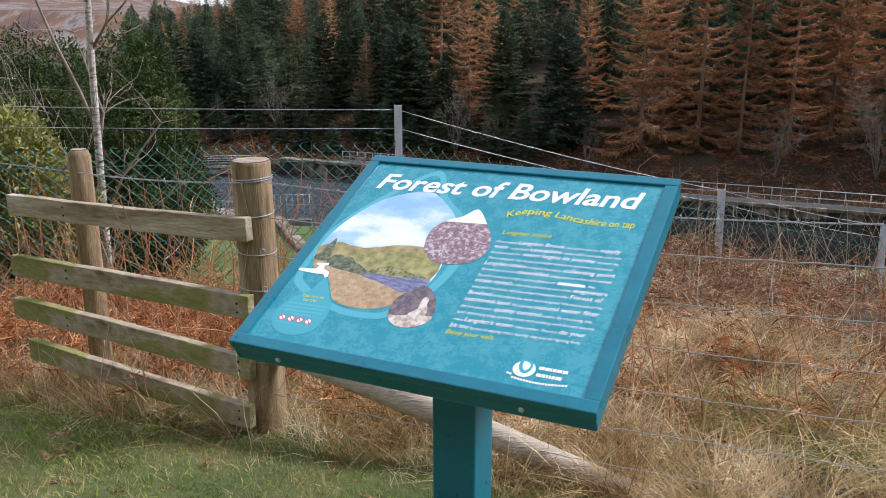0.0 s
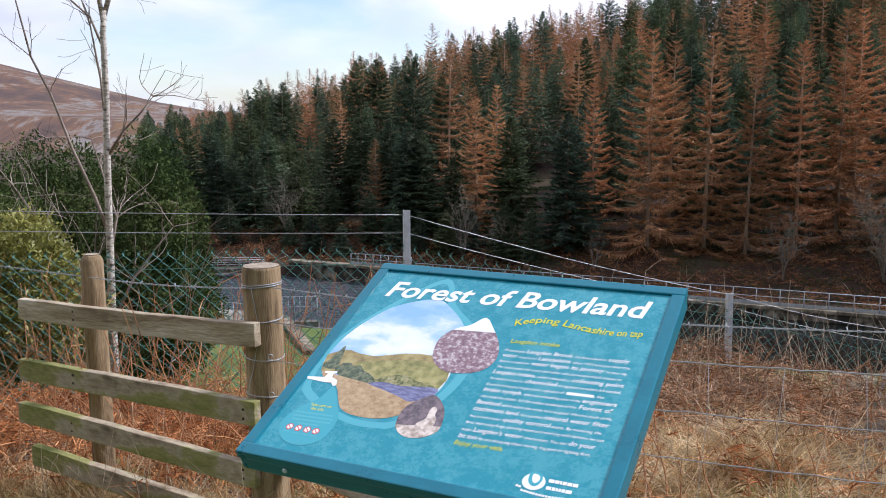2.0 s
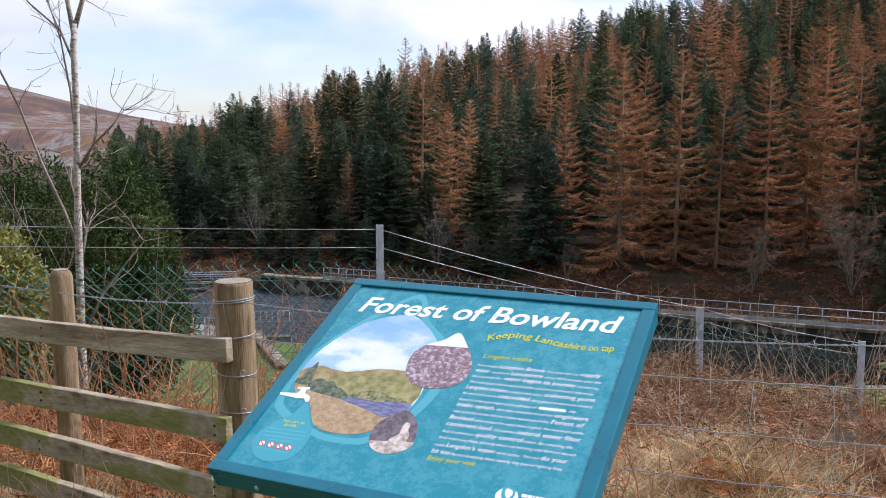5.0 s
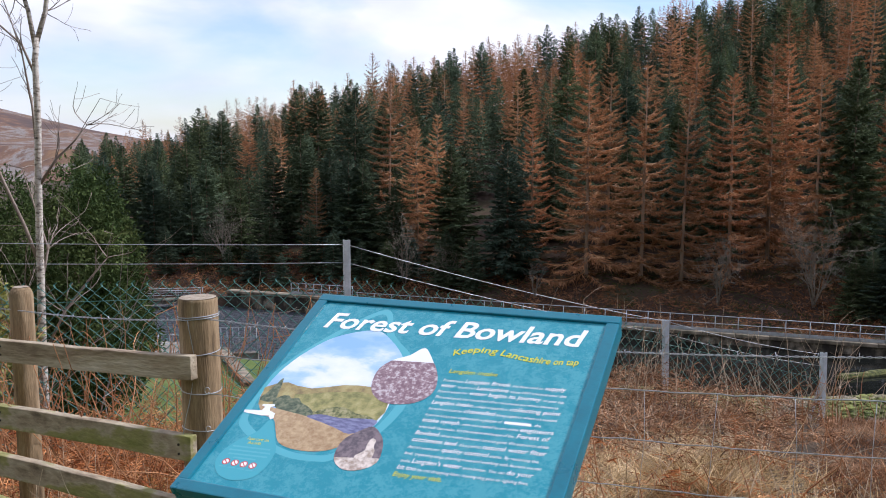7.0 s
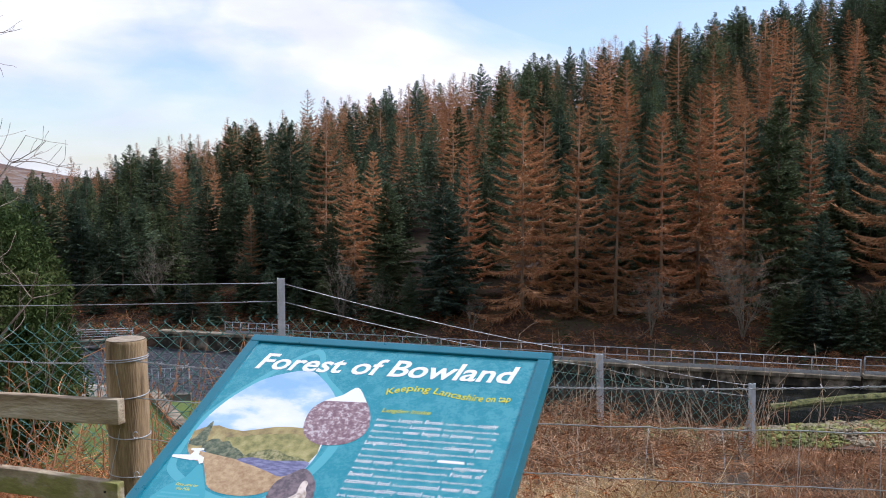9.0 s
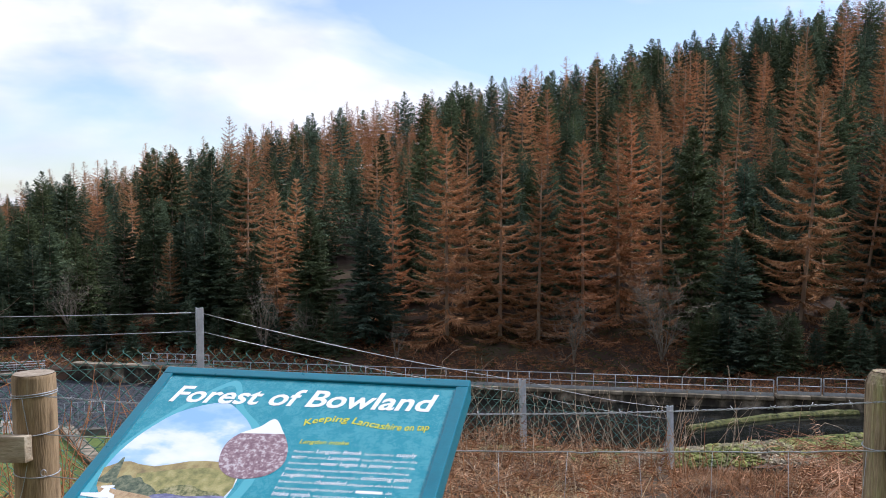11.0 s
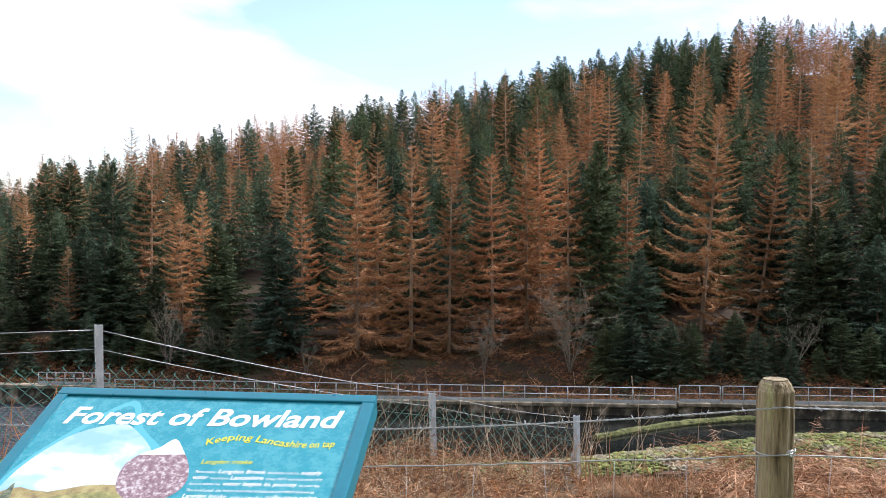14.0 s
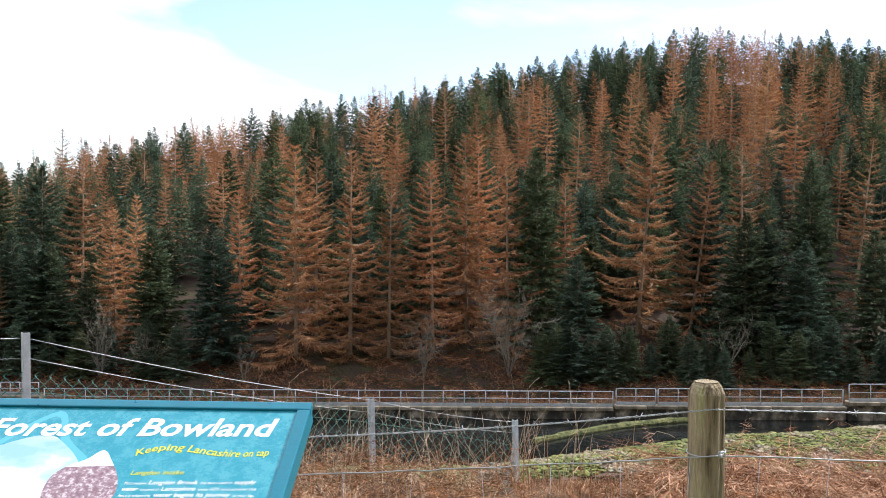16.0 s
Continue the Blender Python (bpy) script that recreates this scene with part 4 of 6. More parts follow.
M_WALL = material("wet_stained_wall", [(0.3, (0.014, 0.013, 0.011)), (0.47, (0.045, 0.04, 0.03)), (0.56, (0.15, 0.13, 0.095)), (0.68, (0.34, 0.3, 0.24))], 1.3, 0.9, bump=0.5, bump_scale=5, fine=0.35, stretch=(1, 1, 0.8))
M_COPING = material("sandstone_coping", [(0.32, (0.05, 0.043, 0.032)), (0.48, (0.17, 0.145, 0.105)), (0.66, (0.33, 0.28, 0.21))], 1.2, 0.95, bump=0.4, bump_scale=12, fine=0.3, vary=0.2)
SECTIONS = [(41.8, 31.15, -9.58), (31.0, -6.1, -10.15), (-6.25, -21.0, -10.02), (-21.15, -52.0, -9.72)]
RAILS = [(31.0, -6.15, -10.15, -9.15), (-6.3, -8.9, -10.02, -8.95), (-9.0, -20.9, -10.02, -8.95), (-21.25, -45.0, -9.72, -8.6)]


def pool_wall():
    ob = new("wall_pool")
    tagged(ob, "stained stone retaining wall of the pool with a coping", "wall", kind="structure")
    for s0, s1, top in SECTIONS:
        along_box("wall_face", s0, s1, -6.05, -5.5, -12.4, top - 0.22, M_WALL, ob)
        s = s0
        while s - 2.0 > s1 - 0.01:
            along_box("coping", s - 0.015, s - 1.985, -6.2, -5.45, top - 0.22, top, M_COPING, ob, 0.025)
            s -= 2.0
        if s - s1 > 0.1:
            along_box("coping", s, s1, -6.2, -5.45, top - 0.22, top, M_COPING, ob, 0.025)


def railing(s0, s1, base, top, d=-5.85, loops=False, gap=1.36):
    ob = new("handrail")
    x0, y0 = valley(s0, d)
    ob.location = (x0, y0, base)
    span = abs(s0 - s1)
    n = max(1, round(span / gap))
    ex, ey = -ALONG[0], -ALONG[1]
    h = top - base

    def run(name, pts, r):
        me = tube_mesh(name, [([(ex * u, ey * u, z) for u, z in pts], r)], M_RAIL, 6)
        child(name, me, ob)

    for i in range(n + 1):
        u = span * i / n
        u = min(max(u, 0.03), span - 0.03)
        run("rail_post", [(u, 0.0), (u, h)], 0.028)
    if loops:
        a = 0.12
        run("top_rail", [(0, h * 0.45), (0, h - a), (a * 0.3, h - a * 0.3), (a, h), (span - a, h), (span - a * 0.3, h - a * 0.3), (span, h - a), (span, h * 0.45)], 0.026)
    else:
        run("top_rail", [(0, h), (span / 2, h), (span, h)], 0.026)
    run("middle_rail", [(0, h * 0.52), (span / 2, h * 0.52), (span, h * 0.52)], 0.024)
    x1, y1 = valley((s0 + s1) / 2, d)
    kick = part("toe_board", box(span, 0.02, 0.2, (0, 0, 0), 0.004), M_RAIL, ob)
    kick.matrix_local = Matrix.Translation((ex * span / 2, ey * span / 2, 0.11)) @ Euler((0, 0, math.atan2(ALONG[1], ALONG[0]))).to_matrix().to_4x4()
    return tagged(ob, "galvanised tubular handrail along the walkway", "railing", "handrails of the walkway")


M_RAIL = material("dull_galvanised_tube", [(0.3, (0.3, 0.33, 0.36)), (0.7, (0.46, 0.5, 0.54))], 3, 0.55, metal=0.2, fine=0.2)
pool_wall()
for k, (s0, s1, base, top) in enumerate(RAILS):
    railing(s0, s1, base, top, loops=k in (1, 2, 3))
railing(36.4, 31.3, -9.58, -8.75, gap=0.6)


def footbridge():
    ob = new("footbridge")
    tagged(ob, "low dark footbridge with handrails over the inflow", "footbridge")
    ax, ay = valley(43.6, -6.6)
    bx, by = valley(58, -14.6)
    length = math.hypot(bx - ax, by - ay)
    turn = math.atan2(by - ay, bx - ax)
    ob.matrix_world = Matrix.Translation((ax, ay, -10.35)) @ Euler((0, 0, turn)).to_matrix().to_4x4()
    part("deck", box(length, 1.2, 0.28, (length / 2, 0, 0), 0.02), M_WALL, ob)
    for y in (-0.55, 0.55):
        for i in range(10):
            u = 0.1 + (length - 0.2) * i / 9
            child("rail_post", tube_mesh("rail_post", [([(u, y, 0.14), (u, y, 0.85)], 0.022)], M_RAIL, 6), ob)
        child("top_rail", tube_mesh("top_rail", [([(0, y, 0.85), (length, y, 0.85)], 0.022)], M_RAIL, 6), ob)
        child("middle_rail", tube_mesh("middle_rail", [([(0, y, 0.5), (length, y, 0.5)], 0.02)], M_RAIL, 6), ob)


footbridge()

M_MOSS = material("mossy_kerb", [(0.34, (0.02, 0.024, 0.009)), (0.46, (0.075, 0.085, 0.024)), (0.56, (0.13, 0.135, 0.04)), (0.7, (0.24, 0.2, 0.12))], 3.5, 1.0, bump=0.9, bump_scale=14, fine=0.5, dist=0.08)


def mossy_kerb():
    """The low curved wall that stands out of the pool."""
    pts = np.array([(-0.5, -12.25), (-2.4, -10.8), (-5.4, -8.65), (-8.2, -7.3), (-10.8, -6.3)])
    t = np.linspace(0, 4, 28)
    s = np.interp(t, range(5), pts[:, 0])
    d = np.interp(t, range(5), pts[:, 1])
    d = np.convolve(np.pad(d, 2, "edge"), np.ones(5) / 5, "valid")
    d[0] = pts[0, 1]
    rng = np.random.default_rng(3)
    verts, faces = [], []
    prof = [(-0.5, -0.9), (-0.47, 0.1), (-0.3, 0.24), (0.0, 0.28), (0.3, 0.24), (0.47, 0.1), (0.5, -0.9)]
    for i in range(28):
        p = np.array(valley(s[i], d[i]))
        q = np.array(valley(s[min(i + 1, 27)], d[min(i + 1, 27)])) - np.array(valley(s[max(i - 1, 0)], d[max(i - 1, 0)]))
        q /= np.linalg.norm(q)
        nrm = np.array([-q[1], q[0]])
        w = 0.55 + 0.012 * i
        for a, z in prof:
            xy = p + nrm * a * w
            verts.append((xy[0], xy[1], WATER + z * 0.9 + (rng.uniform(-0.05, 0.05) if z > 0.05 else 0)))
    n = len(prof)
    for i in range(27):
        for j in range(n - 1):
            faces.append((i * n + j, i * n + j + 1, (i + 1) * n + j + 1, (i + 1) * n + j))
    faces += [tuple(range(n)), tuple(reversed(range(27 * n, 28 * n)))]
    ob = new("kerb_wall", mesh_of("kerb_wall", verts, faces, M_MOSS))
    tagged(ob, "low curved moss-covered kerb standing out of the pool", "kerb", kind="structure")


mossy_kerb()

M_STONE = material("mossy_stones", [(0.36, (0.08, 0.1, 0.026)), (0.5, (0.16, 0.172, 0.048)), (0.57, (0.24, 0.205, 0.14)), (0.72, (0.38, 0.33, 0.26))], 0.35, 1.0, island=0.6, fine=0.3, bump=0.4, bump_scale=9)


def stone_bank():
    rng = np.random.default_rng(8)
    bm = bmesh.new()
    bmesh.ops.create_icosphere(bm, subdivisions=1, radius=1)
    base = np.array([v.co[:] for v in bm.verts])
    fs = np.array([[v.index for v in f.verts] for f in bm.faces])
    bm.free()
    verts, faces, k = [], [], 0
    while k < 7500:
        s = rng.uniform(-34, 3.2)
        wide = float(np.interp(s, [-25, -12, -4, 1.5, 3], [11, 7.0, 3.6, 2.4, 1.2]))
        d = float(shore(s)) - rng.uniform(-0.02, 1.05) * wide
        x, y = valley(s, d)
        r = rng.uniform(0.06, 0.165) * (1.5 if rng.random() < 0.06 else 1)
        sh = base * rng.uniform(0.75, 1.25, base.shape) * np.array([r * rng.uniform(0.8, 1.4), r, r * 0.65])
        a = rng.uniform(0, 6.28)
        sh = sh @ np.array([[math.cos(a), math.sin(a), 0], [-math.sin(a), math.cos(a), 0], [0, 0, 1]])
        verts.append(sh + np.array([x, y, float(ground(x, y)) + 0.03]))
        faces.append(fs + k * len(base))
        k += 1
    me = mesh_of("stone_bank", np.concatenate(verts).tolist(), np.concatenate(faces).tolist(), M_STONE)
    tagged(new("stone_bank", me), "bank of loose stones, half covered in green moss", "stones", kind="stuff")


stone_bank()


def inlet_works():
    """Concrete apron with steel guard rails, and the sloping wing wall on the lawn's edge."""
    ob = new("concrete_apron")
    x, y = valley(36.3, -20.6)
    turn = math.atan2(ALONG[1], ALONG[0])
    ob.matrix_world = Matrix.Translation((x, y, -10.6)) @ Euler((0, 0, turn)).to_matrix().to_4x4()
    part("slab", box(4.2, 2.6, 0.5, (0, 0, 0), 0.03), M_CONCRETE, ob)
    for i in range(6):
        u = -2.0 + 0.8 * i
        child("rail_post", tube_mesh("rail_post", [([(u, 1.2, 0.25), (u, 1.2, 1.35)], 0.03)], M_RAIL, 6), ob)
    for z in (0.8, 1.35):
        child("rail", tube_mesh("rail", [([(-2.05, 1.2, z), (2.05, 1.2, z)], 0.026)], M_RAIL, 6), ob)
    tagged(ob, "pale concrete apron with a steel guard rail at the waterside", "concrete slab")
    ob = new("guard_rail")
    x, y = valley(31.6, -20.2)
    ob.matrix_world = Matrix.Translation((x, y, -10.6)) @ Euler((0, 0, turn + 0.5)).to_matrix().to_4x4()
    part("footing", box(2.2, 0.4, 0.5, (0, 0, 0), 0.03), M_CONCRETE, ob)
    for i in range(7):
        u = -1.0 + 0.33 * i
        child("rail_post", tube_mesh("rail_post", [([(u, 0, 0.2), (u, 0, 1.7)], 0.03)], M_RAIL, 6), ob)
    for z in (1.1, 1.7):
        child("rail", tube_mesh("rail", [([(-1.05, 0, z), (1.05, 0, z)], 0.026)], M_RAIL, 6), ob)
    tagged(ob, "close-set steel guard rail on a concrete footing by the pool", "railing")
    ob = new("wing_wall")
    a, b = Vector((-10.0, 49.8, -10.6)), Vector((-7.2, 42.4, -10.6))
    length = (b - a).length
    ob.matrix_world = Matrix.Translation((a + b) / 2) @ Euler((0, 0, math.atan2(b.y - a.y, b.x - a.x))).to_matrix().to_4x4()
    part("wall", box(length, 0.7, 1.0, (0, 0, 0), 0.05), M_COPING, ob)
    tagged(ob, "weathered stone wing wall beside the lawn", "wall")


inlet_works()


def brook():
    pts = [valley(s, d) for s, d in ((36, -27.5), (40, -26), (60, -27), (60, -33), (44, -31.5), (38, -30.5))]
    m = plain("bright_shallow_water", (0.06, 0.07, 0.09), 0.18)
    zs = TERRACE + 0.12
    me = mesh_of("brook", [(x, y, zs) for x, y in reversed(pts)], [tuple(range(6))], m)
    tagged(new("water_brook", me), "shallow brook reflecting the pale sky", "water", kind="structure")


brook()

# ---- timber and wire fence ----
POST_A, POST_B, POST_C = np.array((-0.725, 3.30)), np.array((-1.62, 3.84)), np.array((1.872, 2.20))
RUN = (POST_C - POST_A) / np.linalg.norm(POST_C - POST_A)
OUT = np.array((RUN[1], -RUN[0]))


def along_fence(u, off=0.0):
    p = POST_A + RUN * u + OUT * off
    return float(p[0]), float(p[1])


M_ENDGRAIN = material("end_grain", [(0.3, (0.2, 0.15, 0.1)), (0.7, (0.42, 0.36, 0.28))], 25, 0.95, bump=0.4, fine=0.3)


def round_post(xy, top, dia, label, chamfer=0.0, tilt=(0, 0), mat=None):
    x, y = float(xy[0]), float(xy[1])
    g = float(ground(x, y))
    ob = new("fence_post")
    ob.matrix_world = Matrix.Translation((x, y, g - 0.15)) @ Euler((tilt[0], tilt[1], 0)).to_matrix().to_4x4()
    h = top - g + 0.15
    n = 40 if mat else 28
    rng = np.random.default_rng(int(dia * 1000))
    grooves = 1 + 0.004 * rng.normal(size=n)
    cracks = rng.choice(n, 3, replace=False)
    grooves[cracks] -= 0.05
    levels = list(np.linspace(0, h - max(chamfer, 0.012), 9))
    if mat:
        grooves = 1 + 0.014 * rng.normal(size=n)
        grooves[cracks] -= 0.09
    bm = bmesh.new()
    prev = None
    ang = np.arange(n) * 2 * np.pi / n
    for i, z in enumerate(levels + [h - max(chamfer, 0.012) * 0.3, h]):
        k = 1.03 - 0.05 * z / h
        if i == len(levels):
            k *= 0.985 if not chamfer else 0.82
        if i == len(levels) + 1:
            k *= 0.95 if not chamfer else 0.66
        ring = []
        for j, a in enumerate(ang):
            r = dia / 2 * k * grooves[j] * (1 + 0.003 * rng.normal())
            if mat:
                r *= 1 - 0.6 * (1 - math.cos(math.pi / 8) / math.cos((a + 0.2) % (math.pi / 4) - math.pi / 8))
            ring.append(bm.verts.new((r * math.cos(a), r * math.sin(a), z)))
        if prev:
            for j in range(n):
                bm.faces.new((prev[j], prev[(j + 1) % n], ring[(j + 1) % n], ring[j]))
        prev = ring
    part("shaft", bm, mat or M_POST, ob, smooth=not mat)
    bm = bmesh.new()
    r = dia / 2 * 0.98 * (0.66 if chamfer else 0.94)
    bmesh.ops.create_circle(bm, cap_ends=True, radius=r, segments=8 if mat else n)
    cap = part("end_grain", bm, mat or M_ENDGRAIN, ob, "grey weathered end grain")
    cap.location.z = h + 0.002
    return tagged(ob, label, "fence post", "posts of the field fence")


round_post(POST_A, 0.968, 0.150, "stout round timber straining post wound with wire", tilt=(0, -0.01))
round_post(POST_B, 0.925, 0.100, "round timber fence post with a domed top behind rails", 0.03)
round_post(POST_C, 1.07, 0.119, "weathered round timber fence post with a chamfered cracked top", 0.034, mat=M_OLDPOST)


def brace():
    ob = new("brace_pole")
    a, b = along_fence(0.05, 0.03), along_fence(1.75, 0.03)
    pts = [(a[0], a[1], 0.235), ((a[0] + b[0]) / 2, (a[1] + b[1]) / 2, 0.05), (b[0], b[1], -0.15)]
    child("pole", tube_mesh("pole", [(pts, [0.052, 0.05, 0.046])], M_POLE, 14), ob)
    tagged(ob, "pale round timber brace leaning from the straining post to the ground", "fence brace")


M_POLE = material("pale_weathered_pole", [(0.3, (0.3, 0.24, 0.18)), (0.7, (0.5, 0.43, 0.35))], 9, 0.9, bump=0.4, fine=0.3, stretch=(0.6, 3, 3))
brace()

# wood stained green by algae towards its lower boards
M_RAILWOOD = material("weathered_rail", [(0.34, (0.15, 0.105, 0.068)), (0.44, (0.29, 0.225, 0.15)), (0.56, (0.39, 0.325, 0.235)), (0.7, (0.5, 0.44, 0.35))], 6, 0.95, bump=0.4, bump_scale=40, stretch=(0.45, 2, 2), fine=0.35, vary=0.1)
M_RAILALGAE = material("algae_stained_rail", [(0.34, (0.12, 0.088, 0.058)), (0.42, (0.32, 0.255, 0.175)), (0.48, (0.38, 0.32, 0.23)), (0.53, (0.27, 0.25, 0.1)), (0.64, (0.19, 0.2, 0.05))], 4, 0.95, bump=0.35, bump_scale=40, stretch=(0.7, 1.4, 1.4), fine=0.4, vary=0.1)


def fence_rail(right, left, tall, drop=0.0):
    """A sawn rail between two points of its middle line."""
    a, b = Vector(right), Vector(left)
    m = b - a
    ob = new("fence_rail")
    ob.matrix_world = Matrix.Translation((a + b) / 2) @ m.to_track_quat("X", "Z").to_matrix().to_4x4()
    bm = box(m.length, 0.038, tall, (0, 0, 0), 0.004, 2)
    bmesh.ops.subdivide_edges(bm, edges=[e for e in bm.edges if abs((e.verts[0].co - e.verts[1].co).x) > 0.5], cuts=6)
    for v in bm.verts:
        v.co.z += 0.006 * math.sin(v.co.x * 3.1 + drop) + 0.0015 * math.sin(v.co.x * 17)
        v.co.y += 0.003 * math.sin(v.co.x * 5 + drop)
    part("board", bm, M_RAILWOOD if right[2] > 0.6 else M_RAILALGAE, ob)
    for x in (-m.length / 2 + 0.055, m.length / 2 - 0.36):
        for z in (-0.018, 0.018):
            nb = bmesh.new()
            bmesh.ops.create_cone(nb, cap_ends=True, segments=8, radius1=0.005, radius2=0.005, depth=0.004)
            nail = part("nail", nb, M_NAIL, ob)
            nail.matrix_local = Matrix.Translation((x, 0.0195, z)) @ Euler((radians(90), 0, 0)).to_matrix().to_4x4()
    return tagged(ob, "weathered sawn timber rail with green algae and nail holes", "fence rail", "rails of the timber fence")


M_NAIL = plain("rusty_nail", (0.03, 0.022, 0.018), 0.8, 0.3)
for right, left, tall in (((-0.735, 3.20, 0.72), (-1.945, 3.83, 0.678), 0.092), ((-0.748, 3.20, 0.405), (-1.965, 3.83, 0.406), 0.097),
                          ((-0.757, 3.20, 0.16), (-1.985, 3.83, 0.197), 0.094), ((-0.768, 3.20, -0.05), (-1.935, 3.83, -0.015), 0.097)):
    fence_rail(right, left, tall, right[2] * 7)


def sag(p, q, drop, n=24, wob=0.0, seed=0):
    rng = np.random.default_rng(seed)
    t = np.linspace(0, 1, n)
    w = rng.normal(size=n) * wob
    return [(p[0] + (q[0] - p[0]) * a, p[1] + (q[1] - p[1]) * a, p[2] + (q[2] - p[2]) * a - drop * 4 * a * (1 - a) + b) for a, b in zip(t, w)]


def wire_thing(name, runs, label, category, mat, group="", sides=5):
    ob = new(name, tube_mesh(name, runs, mat, sides))
    return tagged(ob, label, category, group)


# plain line wires and uprights of the stock net, held by the posts
A0, A1, C0, E0 = along_fence(0.0, 0.08), along_fence(0.07, 0.06), along_fence(2.82, 0.062), along_fence(6.5, 0.06)
LINES = [(0.765, 0.85, 0.815), (0.615, 0.68, 0.65), (0.465, 0.52, 0.49), (0.315, 0.36, 0.33), (0.17, 0.21, 0.18), (0.04, 0.06, 0.03)]
net_runs = []
for k, (za, zc, ze) in enumerate(LINES):
    net_runs.append((sag((*A1, za), (*C0, zc), 0.028, 60, 0.0018, k) + sag((*C0, zc), (*E0, ze), 0.02, 30, 0.002, k + 20)[1:], 0.0019 if k else 0.0022))
rng_net = np.random.default_rng(4)
for i in range(28):
    u = 0.36 + 0.33 * i * 0.66
    f = np.clip(u / 2.82, 0, 1)
    if u > 6:
        break
    x, y = along_fence(u, 0.058)
    hs = [za + (zc - za) * f - 0.112 * f * (1 - f) for za, zc, ze in LINES]
    pts = []
    off = 0.0
    for z in hs:
        pts.append((x + RUN[0] * off, y + RUN[1] * off, z))
        off += rng_net.normal() * 0.008 - 0.004
    net_runs.append((pts, 0.0009))
wire_thing("stock_netting", net_runs, "galvanised wire stock netting strung along the field fence", "wire netting", M_WIRE)


def barbed(p, q, drop, seed):
    base = np.array(sag(p, q, drop, 200))
    t = np.arange(len(base)) / len(base)
    length = float(np.linalg.norm(np.array(q) - np.array(p)))
    runs = []
    for ph in (0, np.pi):
        w = base.copy()
        w[:, 2] += 0.0024 * np.sin(t * length * 130 + ph)
        w[:, 0] += 0.0024 * np.cos(t * length * 130 + ph) * OUT[0]
        w[:, 1] += 0.0024 * np.cos(t * length * 130 + ph) * OUT[1]
        runs.append((w, 0.0013))
    rng = np.random.default_rng(seed)
    n = int(length / 0.11)
    for i in range(1, n):
        c = base[int(i / n * 199)]
        for _ in range(2):
            v = rng.normal(size=3)
            v /= np.linalg.norm(v)
            runs.append(([c - v * 0.013, c + v * 0.013], 0.0011))
    return runs


B0 = (float(POST_B[0]) + 0.03, float(POST_B[1]) - 0.06, 0.83)
barb = barbed((*A1, 0.90), (*C0, 0.995), 0.05, 1) + barbed((*C0, 0.995), (*E0, 0.93), 0.0, 2) + barbed(B0, (*A0, 0.895), 0.012, 3)
barb += barbed((B0[0] - 1.3, B0[1] + 0.6, 0.85), B0, 0.0, 4)
wire_thing("barbed_wire", barb, "galvanised barbed wire stapled along the fence tops", "barbed wire", M_WIRE, sides=4)


def post_ties():
    """Turns of wire round the posts."""
    runs = []
    for c, r, zs in ((POST_A, 0.0765, (0.895, 0.765, 0.615, 0.465, 0.31, 0.17)), (POST_C, 0.0605, (0.85,))):
        for z in zs:
            for k in range(2 if z == 0.895 else 1):
                th = np.linspace(0, 2 * np.pi, 25)
                slip = -0.01 * (z + 0.3) if c is POST_A else 0.0
                runs.append(([(c[0] + slip + r * math.cos(a), c[1] + r * math.sin(a), z + k * 0.008 + 0.006 * math.sin(a + z * 9)) for a in th], 0.0019))
    x, y = along_fence(0.0, 0.08)
    runs.append((sag((x - 0.005, y, 0.89), (x + 0.015, y, 0.76), 0.0, 6, 0.002, 3), 0.0016))
    runs.append((sag((x + 0.03, y + 0.004, 0.76), (x - 0.035, y, 0.46), -0.0, 12, 0.004, 5), 0.0016))
    for z in (0.615, 0.465, 0.31):
        p = along_fence(0.055, 0.055)
        th = np.linspace(0, 5.5, 14)
        runs.append(([(p[0] + 0.009 * math.cos(a), p[1] - 0.006, z + 0.012 + 0.012 * math.sin(a)) for a in th], 0.0018))
    p = along_fence(2.85, 0.07)
    th = np.linspace(0, 11, 26)
    runs.append(([(p[0] + 0.011 * math.cos(a), p[1] + 0.004 * math.sin(a * 0.5), 0.856 + 0.009 * math.sin(a)) for a in th], 0.0024))
    for turn in runs:
        wire_thing("wire_tie", [turn], "twisted galvanised wire tie round a timber post", "wire", M_WIRE)


post_ties()

# ---- chain-link fence ----
LINK = [(-3.55, 5.25, 1.02), (-0.335, 6.2, 0.868), (2.40, 7.40, 0.02), (3.86, 7.45, -0.298)]
LINK_TOP = [0.66, 0.585, -0.10, -0.46]


def steel_post(x, y, top, lean=0.0, strut=False):
    g = float(ground(x, y)) - 0.25
    ob = new("steel_fence_post")
    ob.matrix_world = Matrix.Translation((x, y, g)) @ Euler((0, lean, radians(18))).to_matrix().to_4x4()
    h = top - g
    bm = box(0.044, 0.006, h, (0, -0.019, h / 2), 0.001)
    box(0.006, 0.04, h, (-0.019, 0.004, h / 2), 0.001, bm=bm)
    part("angle_section", bm, M_GALV, ob)
    if strut:
        part("strut", box(0.045, 0.006, 0.75, (0, 0, 0)), M_GALV, ob).matrix_local = Matrix.Translation((-0.13, 0.02, h - 0.62)) @ Euler((0, radians(-22), 0)).to_matrix().to_4x4().inverted()
    tagged(ob, "galvanised steel angle post of the chain-link fence", "fence post", "posts of the chain-link fence")


for k, (x, y, top) in enumerate(LINK):
    steel_post(x, y, top, -0.028 if k >= 2 else 0.0, k == 3)


